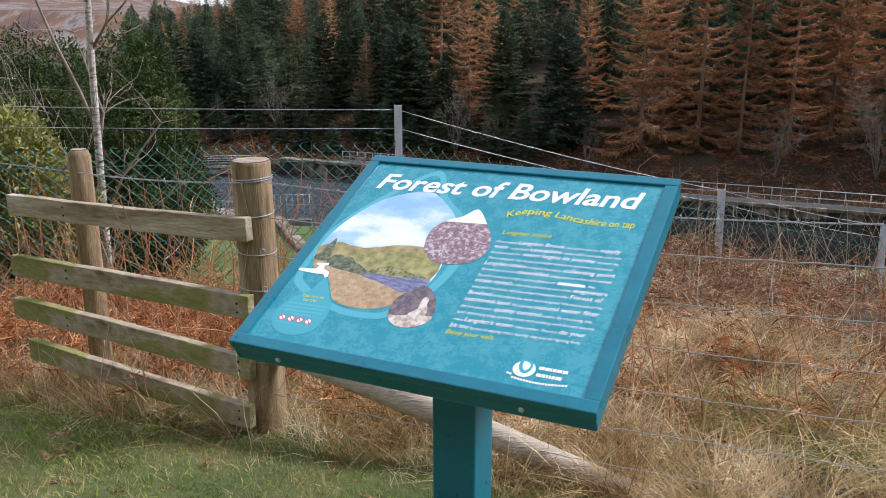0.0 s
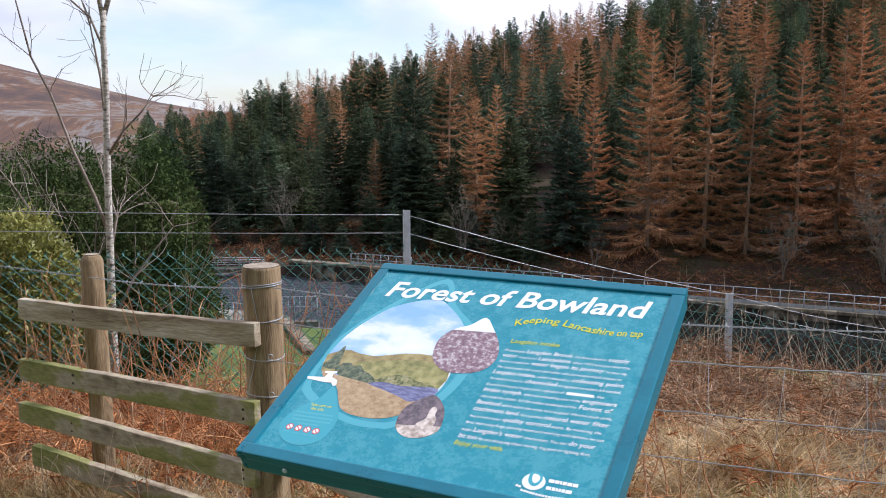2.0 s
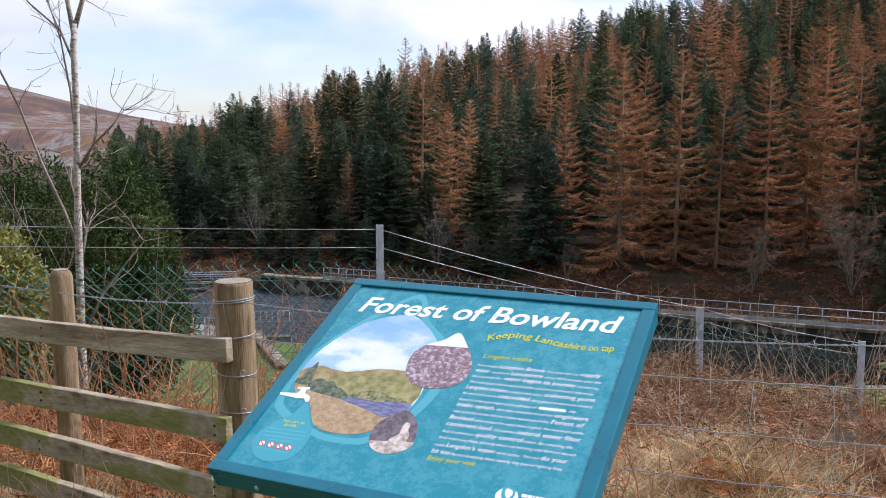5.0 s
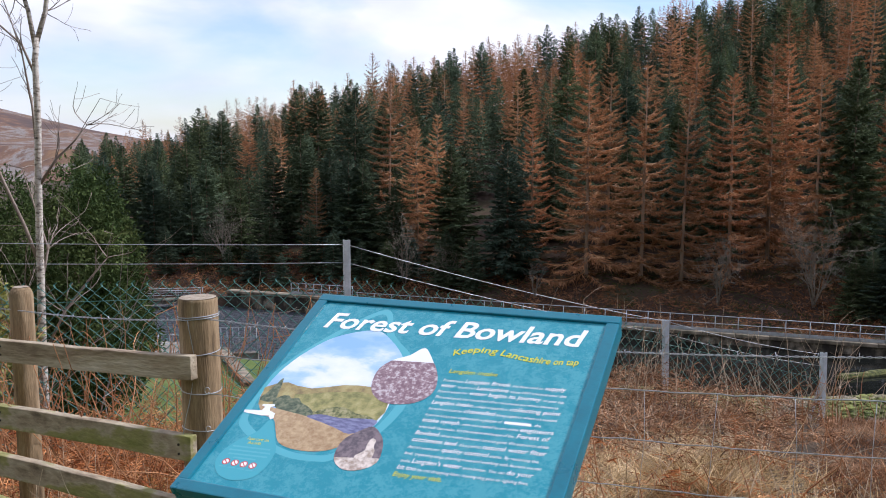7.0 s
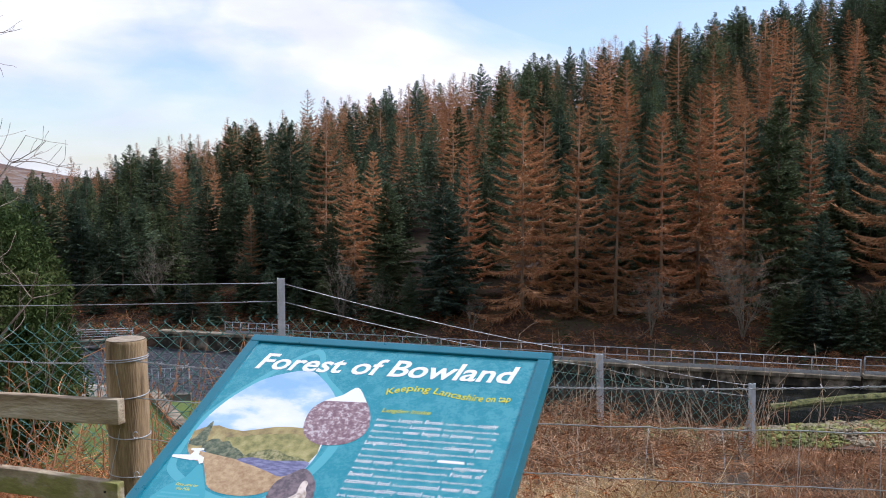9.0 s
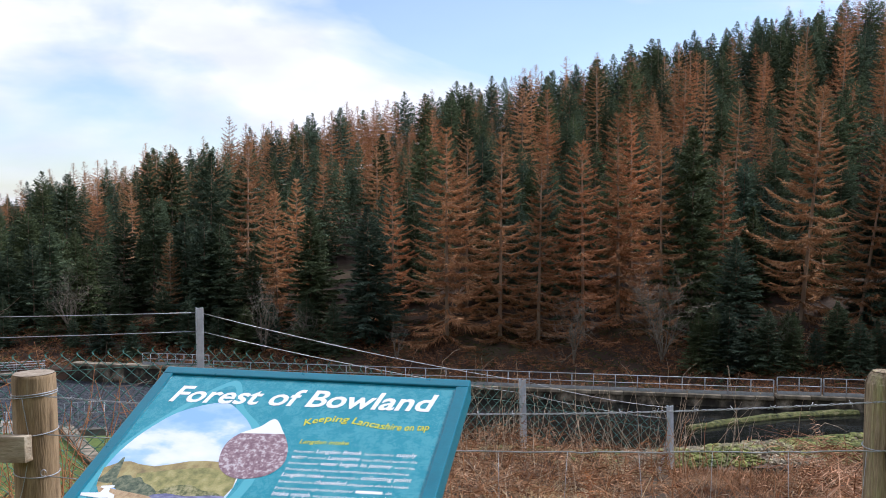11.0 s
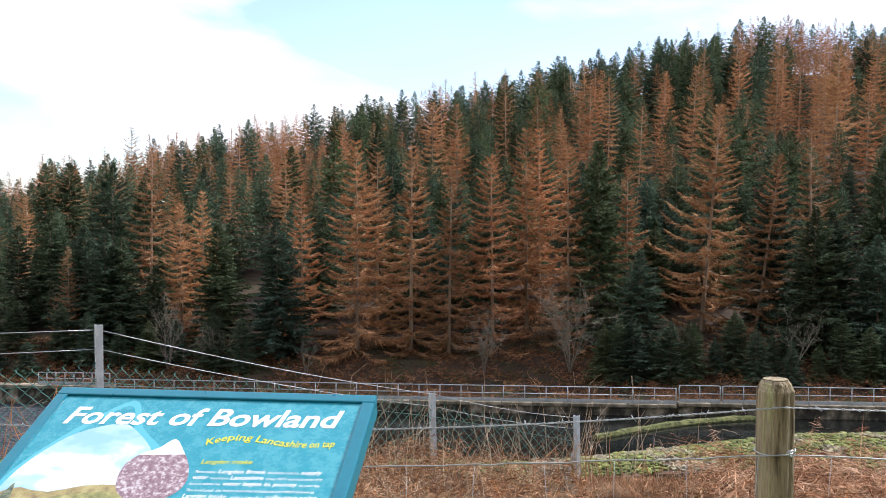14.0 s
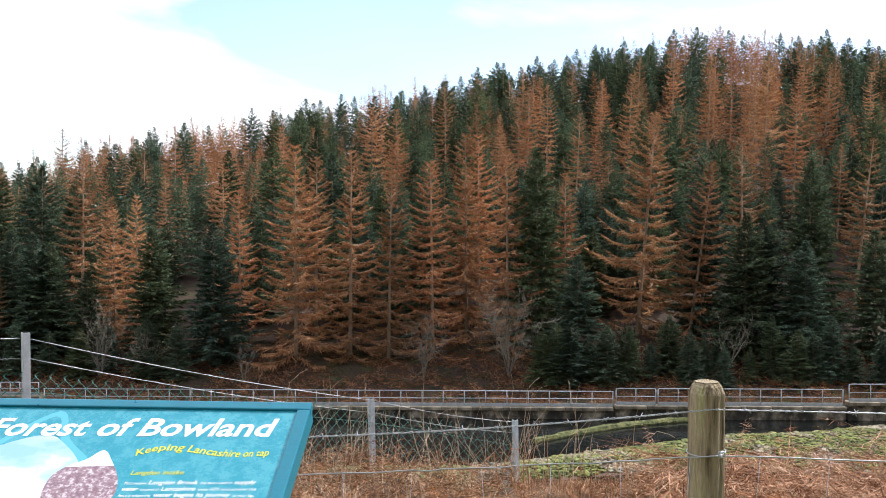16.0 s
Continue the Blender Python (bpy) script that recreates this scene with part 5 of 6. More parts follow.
def chain_link():
    pitch, tall = 0.047, 0.09
    runs = []
    ends = [(-7.6, 4.05, 1.0)] + [(x, y, z) for (x, y, _), z in zip(LINK, LINK_TOP)]
    ends[0] = (-7.6, 4.05, 0.74)
    pts = np.array(ends)
    seg = np.linalg.norm(np.diff(pts[:, :2], axis=0), axis=1)
    cum = np.concatenate([[0], np.cumsum(seg)])

    def at(u):
        return np.array([np.interp(u, cum, pts[:, i]) for i in range(3)])

    n = int(cum[-1] / pitch)
    for i in range(n):
        u = (i + 0.5) * cum[-1] / n
        rows = 30
        w = []
        for r in range(rows):
            p = at(u + (pitch * 0.5 if (r + i) % 2 else -pitch * 0.5) * 1.02)
            c = at(u)
            z = c[2] - r * tall * 0.5
            if z < float(ground(c[0], c[1])) - 0.05:
                break
            depth = 0.004 if (r + i) % 2 else -0.004
            w.append((p[0] + depth * 0.3, p[1] + depth, z + (p[2] - c[2])))
        # the knuckle at the top
        k = w[0]
        runs.append(([(k[0] + 0.014, k[1], k[2] + 0.030), (k[0] - 0.006, k[1], k[2] + 0.014)] + w, 0.0019))
    tr = np.concatenate([tube_tris(p[i:i + 2], 0.003, 3) for p, r in runs for i in range(len(p) - 1)])
    ob = new("chain_link_fence")
    child("mesh", tri_mesh("mesh", tr, M_GREENWIRE), ob)
    line = []
    for drop in (0.10, 0.62):
        line.append(([(*at(u)[:2], at(u)[2] - drop) for u in np.linspace(0.05, cum[-1] - 0.05, 40)], 0.0022))
    child("line_wire", tube_mesh("line_wire", line, M_GREENWIRE, 4), ob)
    tagged(ob, "green plastic-coated chain-link netting on steel posts", "chain-link fence")
    # two plain strands above it
    strands = []
    for dz in (0.035, 0.165):
        top = [(-7.6, 4.0, 1.12 - dz), (LINK[0][0], LINK[0][1], LINK[0][2] - dz), (LINK[1][0], LINK[1][1], LINK[1][2] - dz)]
        for a, b in zip(top, top[1:]):
            strands.append((sag(a, b, 0.012, 12), 0.0024))
        strands.append((sag(top[-1], (LINK[2][0], LINK[2][1], LINK[2][2] - dz * 0.85 + 0.01), 0.035, 16), 0.0024))
        strands.append((sag((LINK[2][0], LINK[2][1], LINK[2][2] - dz * 0.85 + 0.01), (LINK[3][0], LINK[3][1], LINK[3][2] - dz * 0.8), 0.03, 12), 0.0024))
    for strand in strands:
        wire_thing("fence_strand", [strand], "plain galvanised strand strung above the chain-link", "wire", M_WIRE)


chain_link()

# ---- trees and bushes near the pool ----
M_BIRCH = material("birch_bark", [(0.34, (0.09, 0.07, 0.055)), (0.42, (0.38, 0.33, 0.27)), (0.52, (0.56, 0.51, 0.44)), (0.7, (0.7, 0.66, 0.6))], 16, 0.8, bump=0.4, fine=0.25, stretch=(1, 1, 2.8))
M_TWIG = material("bare_twigs", [(0.3, (0.2, 0.15, 0.12)), (0.7, (0.36, 0.3, 0.25))], 6, 0.9)
M_GREYTWIG = material("lichened_twigs", [(0.3, (0.15, 0.128, 0.098)), (0.7, (0.34, 0.3, 0.235))], 6, 0.9, vary=0.25)
M_YEW = material("dark_evergreen_leaves", [(0.35, (0.03, 0.052, 0.017)), (0.5, (0.065, 0.095, 0.03)), (0.66, (0.12, 0.145, 0.05))], 0.7, 0.9, vary=0.25, island=0.4, spec=0.1, through_light=0.25)
M_LAUREL = material("yellow_green_leaves", [(0.3, (0.14, 0.16, 0.035)), (0.6, (0.3, 0.29, 0.075)), (0.8, (0.44, 0.37, 0.12))], 1.5, 0.5, island=0.4, spec=0.4, through_light=0.3)


def limb(p, d, length, r, depth, rng, runs, kids=3, bend=0.25, up=0.12, taper=0.45):
    pts, rad = [np.array(p, float)], [r]
    v = np.array(d, float)
    n = 5
    for i in range(n):
        v = v + rng.normal(size=3) * bend * 0.35 + np.array([0, 0, up * 0.3])
        v /= np.linalg.norm(v)
        pts.append(pts[-1] + v * length / n)
        rad.append(r * (1 - (1 - taper) * (i + 1) / n))
    runs.append((pts, rad, depth))
    if depth == 0:
        return
    for k in range(kids):
        i = rng.integers(2, n + 1)
        w = v + rng.normal(size=3) * 0.65
        w /= np.linalg.norm(w)
        limb(pts[i], w, length * rng.uniform(0.45, 0.7), rad[i] * 0.62, depth - 1, rng, runs, kids, bend, up, taper)


def bare_tree(x, y, h, seed, mat, label, stems=3, spread=0.24, name="bare_tree", thick=0.06):
    rng = np.random.default_rng(seed)
    runs = []
    for k in range(stems):
        a = rng.uniform(0, 6.28)
        limb((0, 0, -0.1), (math.cos(a) * spread, math.sin(a) * spread, 1), h * rng.uniform(0.5, 0.62), thick * rng.uniform(0.7, 1.1), 3, rng, runs, 4, 0.26, 0.3)
    ob = new(name)
    ob.location = (x, y, float(ground(x, y)))
    main = [t for t in runs if t[2] >= 2]
    fine = [t for t in runs if t[2] < 2]
    child("trunk", tri_mesh("trunk", np.concatenate([tube_tris(p, r, 5) for p, r, _ in main]), mat), ob)
    child("twig_growth", tri_mesh("twig_growth", np.concatenate([tube_tris(p, np.maximum(r, 0.006), 3) for p, r, _ in fine]), mat), ob)
    return tagged(ob, label, "bare tree", "bare trees along the far bank")


for k, (az, r, h, stems) in enumerate(((20.8, 61.8, 5.0, 5), (26.4, 62.5, 6.0, 7), (0.6, 67, 4.8, 5), (3.5, 66, 4.4, 4), (9.2, 63, 3.2, 2), (34.0, 64, 4.0, 3), (40, 66, 4.6, 3), (-10.9, 76, 5.2, 6))):
    x, y = at_bearing(az, r)
    bare_tree(x, y, h, 40 + k, M_GREYTWIG, "leafless grey-brown tree with lichened twigs at the wood's edge", stems)


def birch():
    ob = new("birch_tree")
    bx, by = -3.50, 8.75
    g = float(ground(bx, by))
    ob.location = (bx, by, g)
    z0 = -g
    rng = np.random.default_rng(11)

    def P(dx, z, dy=0.0):
        return (dx, dy, z + z0)

    trunk = [P(-0.03, g - 0.1), P(-0.02, -0.6), P(0.0, 0.1), P(0.012, 0.6), P(0.03, 1.2), P(0.055, 1.75), P(0.06, 2.35), P(0.085, 2.55)]
    child("trunk", tube_mesh("trunk", [(trunk, [0.046, 0.042, 0.037, 0.035, 0.033, 0.031, 0.029, 0.026])], M_BIRCH, 10), ob)
    main = [
        ([P(0.08, 2.5), P(0.16, 2.8, 0.05), P(0.24, 3.2), P(0.4, 3.9, 0.1), P(0.45, 4.5)], [0.026, 0.023, 0.02, 0.014, 0.006]),
        ([P(0.07, 2.45), P(0.02, 2.8), P(-0.05, 3.2, -0.1), P(-0.1, 3.8), P(-0.08, 4.6)], [0.024, 0.021, 0.018, 0.012, 0.005]),
        ([P(0.0, 0.35), P(-0.14, 0.72, 0.05), P(-0.36, 1.2, 0.1), P(-0.5, 1.75), P(-0.62, 2.1, -0.1), P(-0.8, 2.75), P(-0.78, 3.1)], [0.019, 0.017, 0.015, 0.012, 0.01, 0.007, 0.004]),
        ([P(-0.03, -0.45), P(-0.25, -0.05, -0.1), P(-0.6, 0.4, -0.1), P(-0.95, 0.85), P(-1.15, 1.1)], [0.014, 0.012, 0.01, 0.007, 0.004]),
        ([P(0.04, -0.5, -0.05), P(0.22, -0.12), P(0.45, 0.2, 0.1), P(0.66, 0.42)], [0.015, 0.013, 0.01, 0.005]),
        ([P(0.05, 1.15), P(0.2, 1.38), P(0.36, 1.55, 0.05), P(0.52, 1.72)], [0.016, 0.013, 0.01, 0.004]),
        ([P(0.02, 0.2), P(0.05, 0.5, 0.1), P(-0.08, 1.0, 0.1), P(-0.12, 1.3)], [0.015, 0.012, 0.008, 0.004]),
        ([P(0.05, 2.2), P(-0.1, 2.5, 0.1), P(-0.35, 2.75), P(-0.5, 2.95)], [0.014, 0.011, 0.008, 0.004]),
        ([P(0.03, 1.5), P(-0.03, 1.9, 0.1), P(-0.06, 2.4), P(-0.16, 2.75)], [0.014, 0.011, 0.008, 0.004]),
    ]
    for p, r in main:
        child("bough", tube_mesh("bough", [(p, r)], M_BIRCH if r[0] > 0.02 else M_TWIG, 7), ob)
    runs = []
    for p, r in main:
        for _ in range(9):
            i = rng.integers(1, len(p))
            v = np.array(p[i]) - np.array(p[i - 1])
            v = v / np.linalg.norm(v) + rng.normal(size=3) * 0.5
            limb(p[i], v / np.linalg.norm(v), rng.uniform(0.25, 0.6), 0.006, 1, rng, runs, 3, 0.4)
    child("twig_growth", tri_mesh("twig_growth", np.concatenate([tube_tris(p, np.maximum(r, 0.0022), 3) for p, r, _ in runs]), M_TWIG), ob)
    tagged(ob, "slender leafless birch with pale peeling bark behind the fence", "birch tree")
    # a thicket of suckers round its foot
    runs = []
    for _ in range(9):
        v = np.array([rng.normal() * 0.5, rng.normal() * 0.3, 1.0])
        limb((rng.normal() * 0.25 + 0.1, rng.normal() * 0.15, -0.1), v / np.linalg.norm(v), rng.uniform(1.2, 2.4), 0.011, 2, rng, runs, 3, 0.35)
    ob = new("thicket")
    ob.location = (bx + 0.2, by - 0.3, float(ground(bx + 0.2, by - 0.3)))
    child("brush", tri_mesh("brush", np.concatenate([tube_tris(p, np.maximum(r, 0.0025), 3) for p, r, _ in runs]), M_TWIG), ob)
    tagged(ob, "leafless scrub of thin brown stems round the birch", "shrub")


birch()


def leafy(name, x, y, lumps, count, leaf, mat, label, category, seed, trunk_h=0.0, trunk_r=0.12, base=None):
    """A crown of leaf clumps over a few rounded lumps, each (dx, dy, z, rx, rz)."""
    rng = np.random.default_rng(seed)
    g = float(ground(x, y)) if base is None else base
    ob = new(name)
    ob.location = (x, y, g)
    tris = []
    vol = np.array([l[3] ** 2 * l[4] for l in lumps])
    for (dx, dy, z, rx, rz), share in zip(lumps, vol / vol.sum()):
        n = int(count * share)
        v = rng.normal(size=(n, 3))
        v /= np.linalg.norm(v, axis=1)[:, None]
        rad = rng.uniform(0.55, 1.08, n) ** 0.6
        lump = 1 + 0.16 * np.sin(v[:, 0] * 7 + seed) * np.cos(v[:, 2] * 6 + v[:, 1] * 5)
        c = v * (rad * lump)[:, None] * np.array([rx, rx, rz]) + np.array([dx, dy, z])
        # every clump is a little spray of leaves
        for _ in range(3):
            d = v * 0.6 + rng.normal(size=(n, 3)) * 0.7
            d /= np.linalg.norm(d, axis=1)[:, None]
            a = np.cross(d, rng.normal(size=(n, 3)))
            a /= np.linalg.norm(a, axis=1)[:, None]
            L = leaf * rng.uniform(0.6, 1.3, n)[:, None]
            o = c + rng.normal(size=(n, 3)) * leaf * 0.5
            mid = o + d * L * 0.45
            w = a * L * 0.2
            tris.append(np.stack([o, mid + w, mid - w], 1))
            tris.append(np.stack([mid - w, mid + w, o + d * L], 1))
    if trunk_h:
        child("trunk", tri_mesh("trunk", tube_tris([(0, 0, -0.2), (0.05, 0, trunk_h * 0.5), (0, 0.05, trunk_h)], [trunk_r, trunk_r * 0.85, trunk_r * 0.5], 7), M_BARK), ob)
    child("crown", tri_mesh("crown", np.concatenate(tris), mat), ob)
    return tagged(ob, label, category)


def yew(az, r, h, w, seed):
    x, y = at_bearing(az, r)
    lumps = [(0, 0, h * 0.36, w * 0.52, h * 0.30), (0.1, 0, h * 0.62, w * 0.40, h * 0.26), (-0.1, 0.1, h * 0.82, w * 0.25, h * 0.17),
             (w * 0.25, -0.3, h * 0.3, w * 0.3, h * 0.16), (-w * 0.28, -0.2, h * 0.28, w * 0.3, h * 0.16)]
    leafy("evergreen_tree", x, y, lumps, 11000, 0.2, M_YEW, "dark rounded evergreen tree on the lawn by the pool", "evergreen tree", seed, h * 0.6, 0.2)


yew(-18.3, 39, 11.0, 3.8, 8)
yew(-19.8, 37, 11.4, 4.4, 1)
yew(-23.2, 46, 10.6, 5.5, 2)
yew(-25.6, 44, 11.0, 5.0, 3)
yew(-28.8, 40, 11.0, 6.0, 4)

leafy("laurel_bush", -4.15, 8.2, [(0, 0, 1.6, 0.55, 0.6), (0.3, 0.1, 1.35, 0.4, 0.45), (-0.5, 0, 1.4, 0.6, 0.7), (0.1, -0.1, 1.95, 0.35, 0.4), (-0.9, 0.1, 1.9, 0.5, 0.6)], 9000, 0.065, M_LAUREL,
      "yellow-green leafy bush growing behind the chain-link fence", "bush", 6, 1.2, 0.05)

# ---- grasses and bracken ----
M_YELLOWGRASS = material("yellow_green_blades", [(0.3, (0.2, 0.22, 0.05)), (0.55, (0.36, 0.34, 0.09)), (0.75, (0.5, 0.43, 0.2))], 3.0, 0.8, island=0.35, spec=0.2, through_light=0.3)
M_GREENGRASS = material("green_grass_blades", [(0.36, (0.13, 0.2, 0.035)), (0.5, (0.27, 0.32, 0.07)), (0.66, (0.46, 0.41, 0.16))], 3.0, 0.8, island=0.45, spec=0.2, through_light=0.35)
M_STRAW = material("dry_grass_blades", [(0.38, (0.3, 0.18, 0.08)), (0.5, (0.55, 0.4, 0.21)), (0.62, (0.76, 0.63, 0.42))], 2.6, 0.85, island=0.5, spec=0.15, through_light=0.2)
M_BRACKEN = material("dead_bracken", [(0.38, (0.13, 0.06, 0.032)), (0.5, (0.30, 0.16, 0.085)), (0.64, (0.48, 0.31, 0.19))], 2.6, 0.9, island=0.55, spec=0.1, through_light=0.15)
M_STALK = material("bracken_stalks", [(0.3, (0.24, 0.095, 0.04)), (0.7, (0.46, 0.23, 0.1))], 5, 0.8, island=0.3)
M_BRAMBLE = material("bramble_stems", [(0.3, (0.1, 0.055, 0.035)), (0.6, (0.26, 0.17, 0.11)), (0.75, (0.42, 0.33, 0.24))], 4, 0.8, island=0.4)
M_PALESTALK = material("bleached_stalks", [(0.3, (0.36, 0.26, 0.16)), (0.7, (0.58, 0.47, 0.34))], 5, 0.8, island=0.3)


def blades_mesh(name, base, direction, length, width, bend, mat, rng):
    """Tapered bent blades, five points each."""
    n = len(base)
    d = direction / (np.linalg.norm(direction, axis=1)[:, None] + 1e-9)
    side = np.cross(d, rng.normal(size=(n, 3)))
    side /= np.linalg.norm(side, axis=1)[:, None] + 1e-9
    L = length[:, None]
    w = (width[:, None] * 0.5) * side
    flop = bend[:, None] * np.stack([d[:, 0], d[:, 1], -0.6 * np.ones(n)], 1) * L
    mid = base + d * L * 0.55 + flop * 0.15
    tip = base + d * L + flop * 0.6
    v = np.stack([base - w, base + w, mid + w * 0.8, mid - w * 0.8, tip], 1).reshape(-1, 3)
    k = np.arange(n)[:, None] * 5
    loops = np.concatenate([k + np.array([0, 1, 2, 3]), k + np.array([3, 2, 4])], 1).reshape(-1)
    me = bpy.data.meshes.new(name)
    me.vertices.add(len(v))
    me.vertices.foreach_set("co", v.astype(np.float32).reshape(-1))
    me.loops.add(len(loops))
    me.loops.foreach_set("vertex_index", loops.astype(np.int32))
    me.polygons.add(2 * n)
    me.polygons.foreach_set("loop_start", (np.arange(n)[:, None] * 7 + np.array([0, 4])).reshape(-1).astype(np.int32))
    me.materials.append(mat)
    me.update()
    me.validate()
    return me


def gully(x, y):
    """Where the slope falls away bare to the muddy channel."""
    b = np.degrees(np.arctan2(x, y))
    return (b > 27.6) & (b < 35.5) & (np.hypot(x, y) > 4.4)


def fence_side(x, y):
    """Metres beyond the field fence."""
    return (x - POST_A[0]) * -OUT[0] + (y - POST_A[1]) * -OUT[1]


def sward(name, n, xr, yr, keep, length, width, lean, mat, label, category, seed, bend=0.3, lift=0.0):
    rng = np.random.default_rng(seed)
    x, y = rng.uniform(*xr, n), rng.uniform(*yr, n)
    m = keep(x, y, rng)
    x, y = x[m], y[m]
    n = len(x)
    z = ground(x, y) - 0.01 + lift * rng.uniform(0, 1, n)
    d = np.stack([rng.normal(size=n) * lean, rng.normal(size=n) * lean, np.ones(n)], 1)
    me = blades_mesh(name, np.stack([x, y, z], 1), d, rng.uniform(*length, n), rng.uniform(*width, n), rng.uniform(0, bend, n), mat, rng)
    return tagged(new(name, me), label, category, kind="stuff")


def patchy(x, y, size, seed):
    return wavy(x, y, size, seed) + 0.6 * wavy(x, y, size * 0.37, seed + 5)


def thinning(x, y):
    """Full growth along the fence, thinning out over the open turf."""
    edge = np.minimum(np.minimum((x + 4.6) / 1.3, (3.6 - x) / 1.3), (fence_side(x, y) + 2.5) / 1.0)
    return np.clip(edge, 0, 1) ** 1.5


# short turf on the near side
sward("short_grass", 190000, (-4.6, 3.6), (0.9, 4.9), lambda x, y, r: (fence_side(x, y) < 0.15) & (r.uniform(0, 1, len(x)) < thinning(x, y)), (0.02, 0.06), (0.0022, 0.0042), 0.7, M_GREENGRASS, "short green grass on the near side", "grass", 1)
sward("straw_in_turf", 70000, (-4.6, 3.6), (0.9, 4.9), lambda x, y, r: (fence_side(x, y) < 0.15) & (r.uniform(0, 1, len(x)) < thinning(x, y)) & (patchy(x, y, 0.3, 1.0) > -0.2), (0.03, 0.085), (0.0012, 0.0026), 1.1, M_STRAW, "withered grass among the turf", "grass", 2)
# long pale grass along the fence foot
sward("fence_grass", 42000, (-2.4, 2.8), (1.6, 4.4), lambda x, y, r: np.abs(fence_side(x, y) - 0.02) < 0.24 * (0.7 + 0.5 * patchy(x, y, 0.4, 2.0)), (0.1, 0.32), (0.0013, 0.0032), 0.6, M_STRAW, "long withered grass along the fence foot", "grass", 3, 0.8)
# the matted slope beyond, in tussocks that lean each its own way
def tussocks(name, n, per, xr, yr, keep, length, width, mat, label, seed, spread=0.11, droop=0.8):
    rng = np.random.default_rng(seed)
    cx, cy = rng.uniform(*xr, n), rng.uniform(*yr, n)
    m = keep(cx, cy, rng)
    cx, cy = cx[m], cy[m]
    k = len(cx)
    lean = rng.normal(size=(k, 2)) * 0.6
    size = rng.uniform(0.6, 1.3, k)
    a, r = rng.uniform(0, 6.28, (k, per)), np.abs(rng.normal(size=(k, per))) * spread
    x = (cx[:, None] + np.cos(a) * r).reshape(-1)
    y = (cy[:, None] + np.sin(a) * r).reshape(-1)
    out = np.stack([np.cos(a) * r / spread * 0.55, np.sin(a) * r / spread * 0.55], -1) + lean[:, None]
    d = np.concatenate([out + rng.normal(size=out.shape) * 0.3, np.ones((k, per, 1)) * rng.uniform(0.25, 1.1, (k, per, 1))], -1).reshape(-1, 3)
    L = (rng.uniform(*length, (k, per)) * size[:, None]).reshape(-1)
    z = ground(x, y) - 0.01
    me = blades_mesh(name, np.stack([x, y, z], 1), d, L, rng.uniform(*width, k * per), rng.uniform(0.1, droop, k * per), mat, rng)
    return tagged(new(name, me), label, "grass", kind="stuff")


tussocks("dry_tussocks", 3600, 30, (-5.5, 9.0), (0.8, 9.6), lambda x, y, r: (fence_side(x, y) > 0.12) & ~gully(x, y) & (patchy(x, y, 0.45, 3.0) > -0.25) & (r.uniform(0, 1, len(x)) < 1.3 - y * 0.08), (0.08, 0.26), (0.0022, 0.005), M_STRAW, "tussocks of matted straw-pale grass on the slope", 4)
tussocks("pale_tussocks", 2600, 34, (-0.6, 4.2), (1.0, 5.0), lambda x, y, r: (fence_side(x, y) > 0.15) & (fence_side(x, y) < 2.3) & ~gully(x, y) & (patchy(x, y, 0.45, 9.0) > -0.35), (0.1, 0.3), (0.0022, 0.005), M_STRAW, "bright straw tufts low on the slope", 44)
tussocks("fence_tussocks", 420, 40, (-2.4, 2.8), (1.6, 4.4), lambda x, y, r: np.abs(fence_side(x, y) - 0.0) < 0.16, (0.14, 0.32), (0.0014, 0.0032), M_STRAW, "long pale tussocks hanging about the fence foot", 41, 0.06, 0.6)
BRACE_END = along_fence(1.35, 0.1)
tussocks("brace_tussocks", 130, 60, (BRACE_END[0] - 0.5, BRACE_END[0] + 1.5), (BRACE_END[1] - 0.7, BRACE_END[1] + 0.4), lambda x, y, r: np.abs(fence_side(x, y) + 0.1) < 0.12, (0.16, 0.36), (0.0014, 0.0032), M_STRAW, "pale tussocks grown over the foot of the brace", 43, 0.07, 0.7)
sward("slope_green_grass", 90000, (-2.0, 4.5), (1.2, 5.2), lambda x, y, r: (fence_side(x, y) > 0.05) & (fence_side(x, y) < 1.3) & (patchy(x, y, 0.5, 6.0) > -0.1 + fence_side(x, y) * 0.5), (0.05, 0.16), (0.002, 0.0045), 0.8, M_YELLOWGRASS, "yellow-green grass tufts beyond the fence", "grass", 5)


M_PINK = material("sun_bleached_bracken", [(0.38, (0.15, 0.062, 0.033)), (0.5, (0.37, 0.2, 0.115)), (0.64, (0.58, 0.39, 0.265))], 2.6, 0.9, island=0.6, spec=0.1, through_light=0.15)
M_RUST = material("orange_bracken", [(0.38, (0.17, 0.05, 0.02)), (0.5, (0.42, 0.165, 0.06)), (0.64, (0.6, 0.34, 0.17))], 2.6, 0.9, island=0.55, spec=0.1, through_light=0.15)


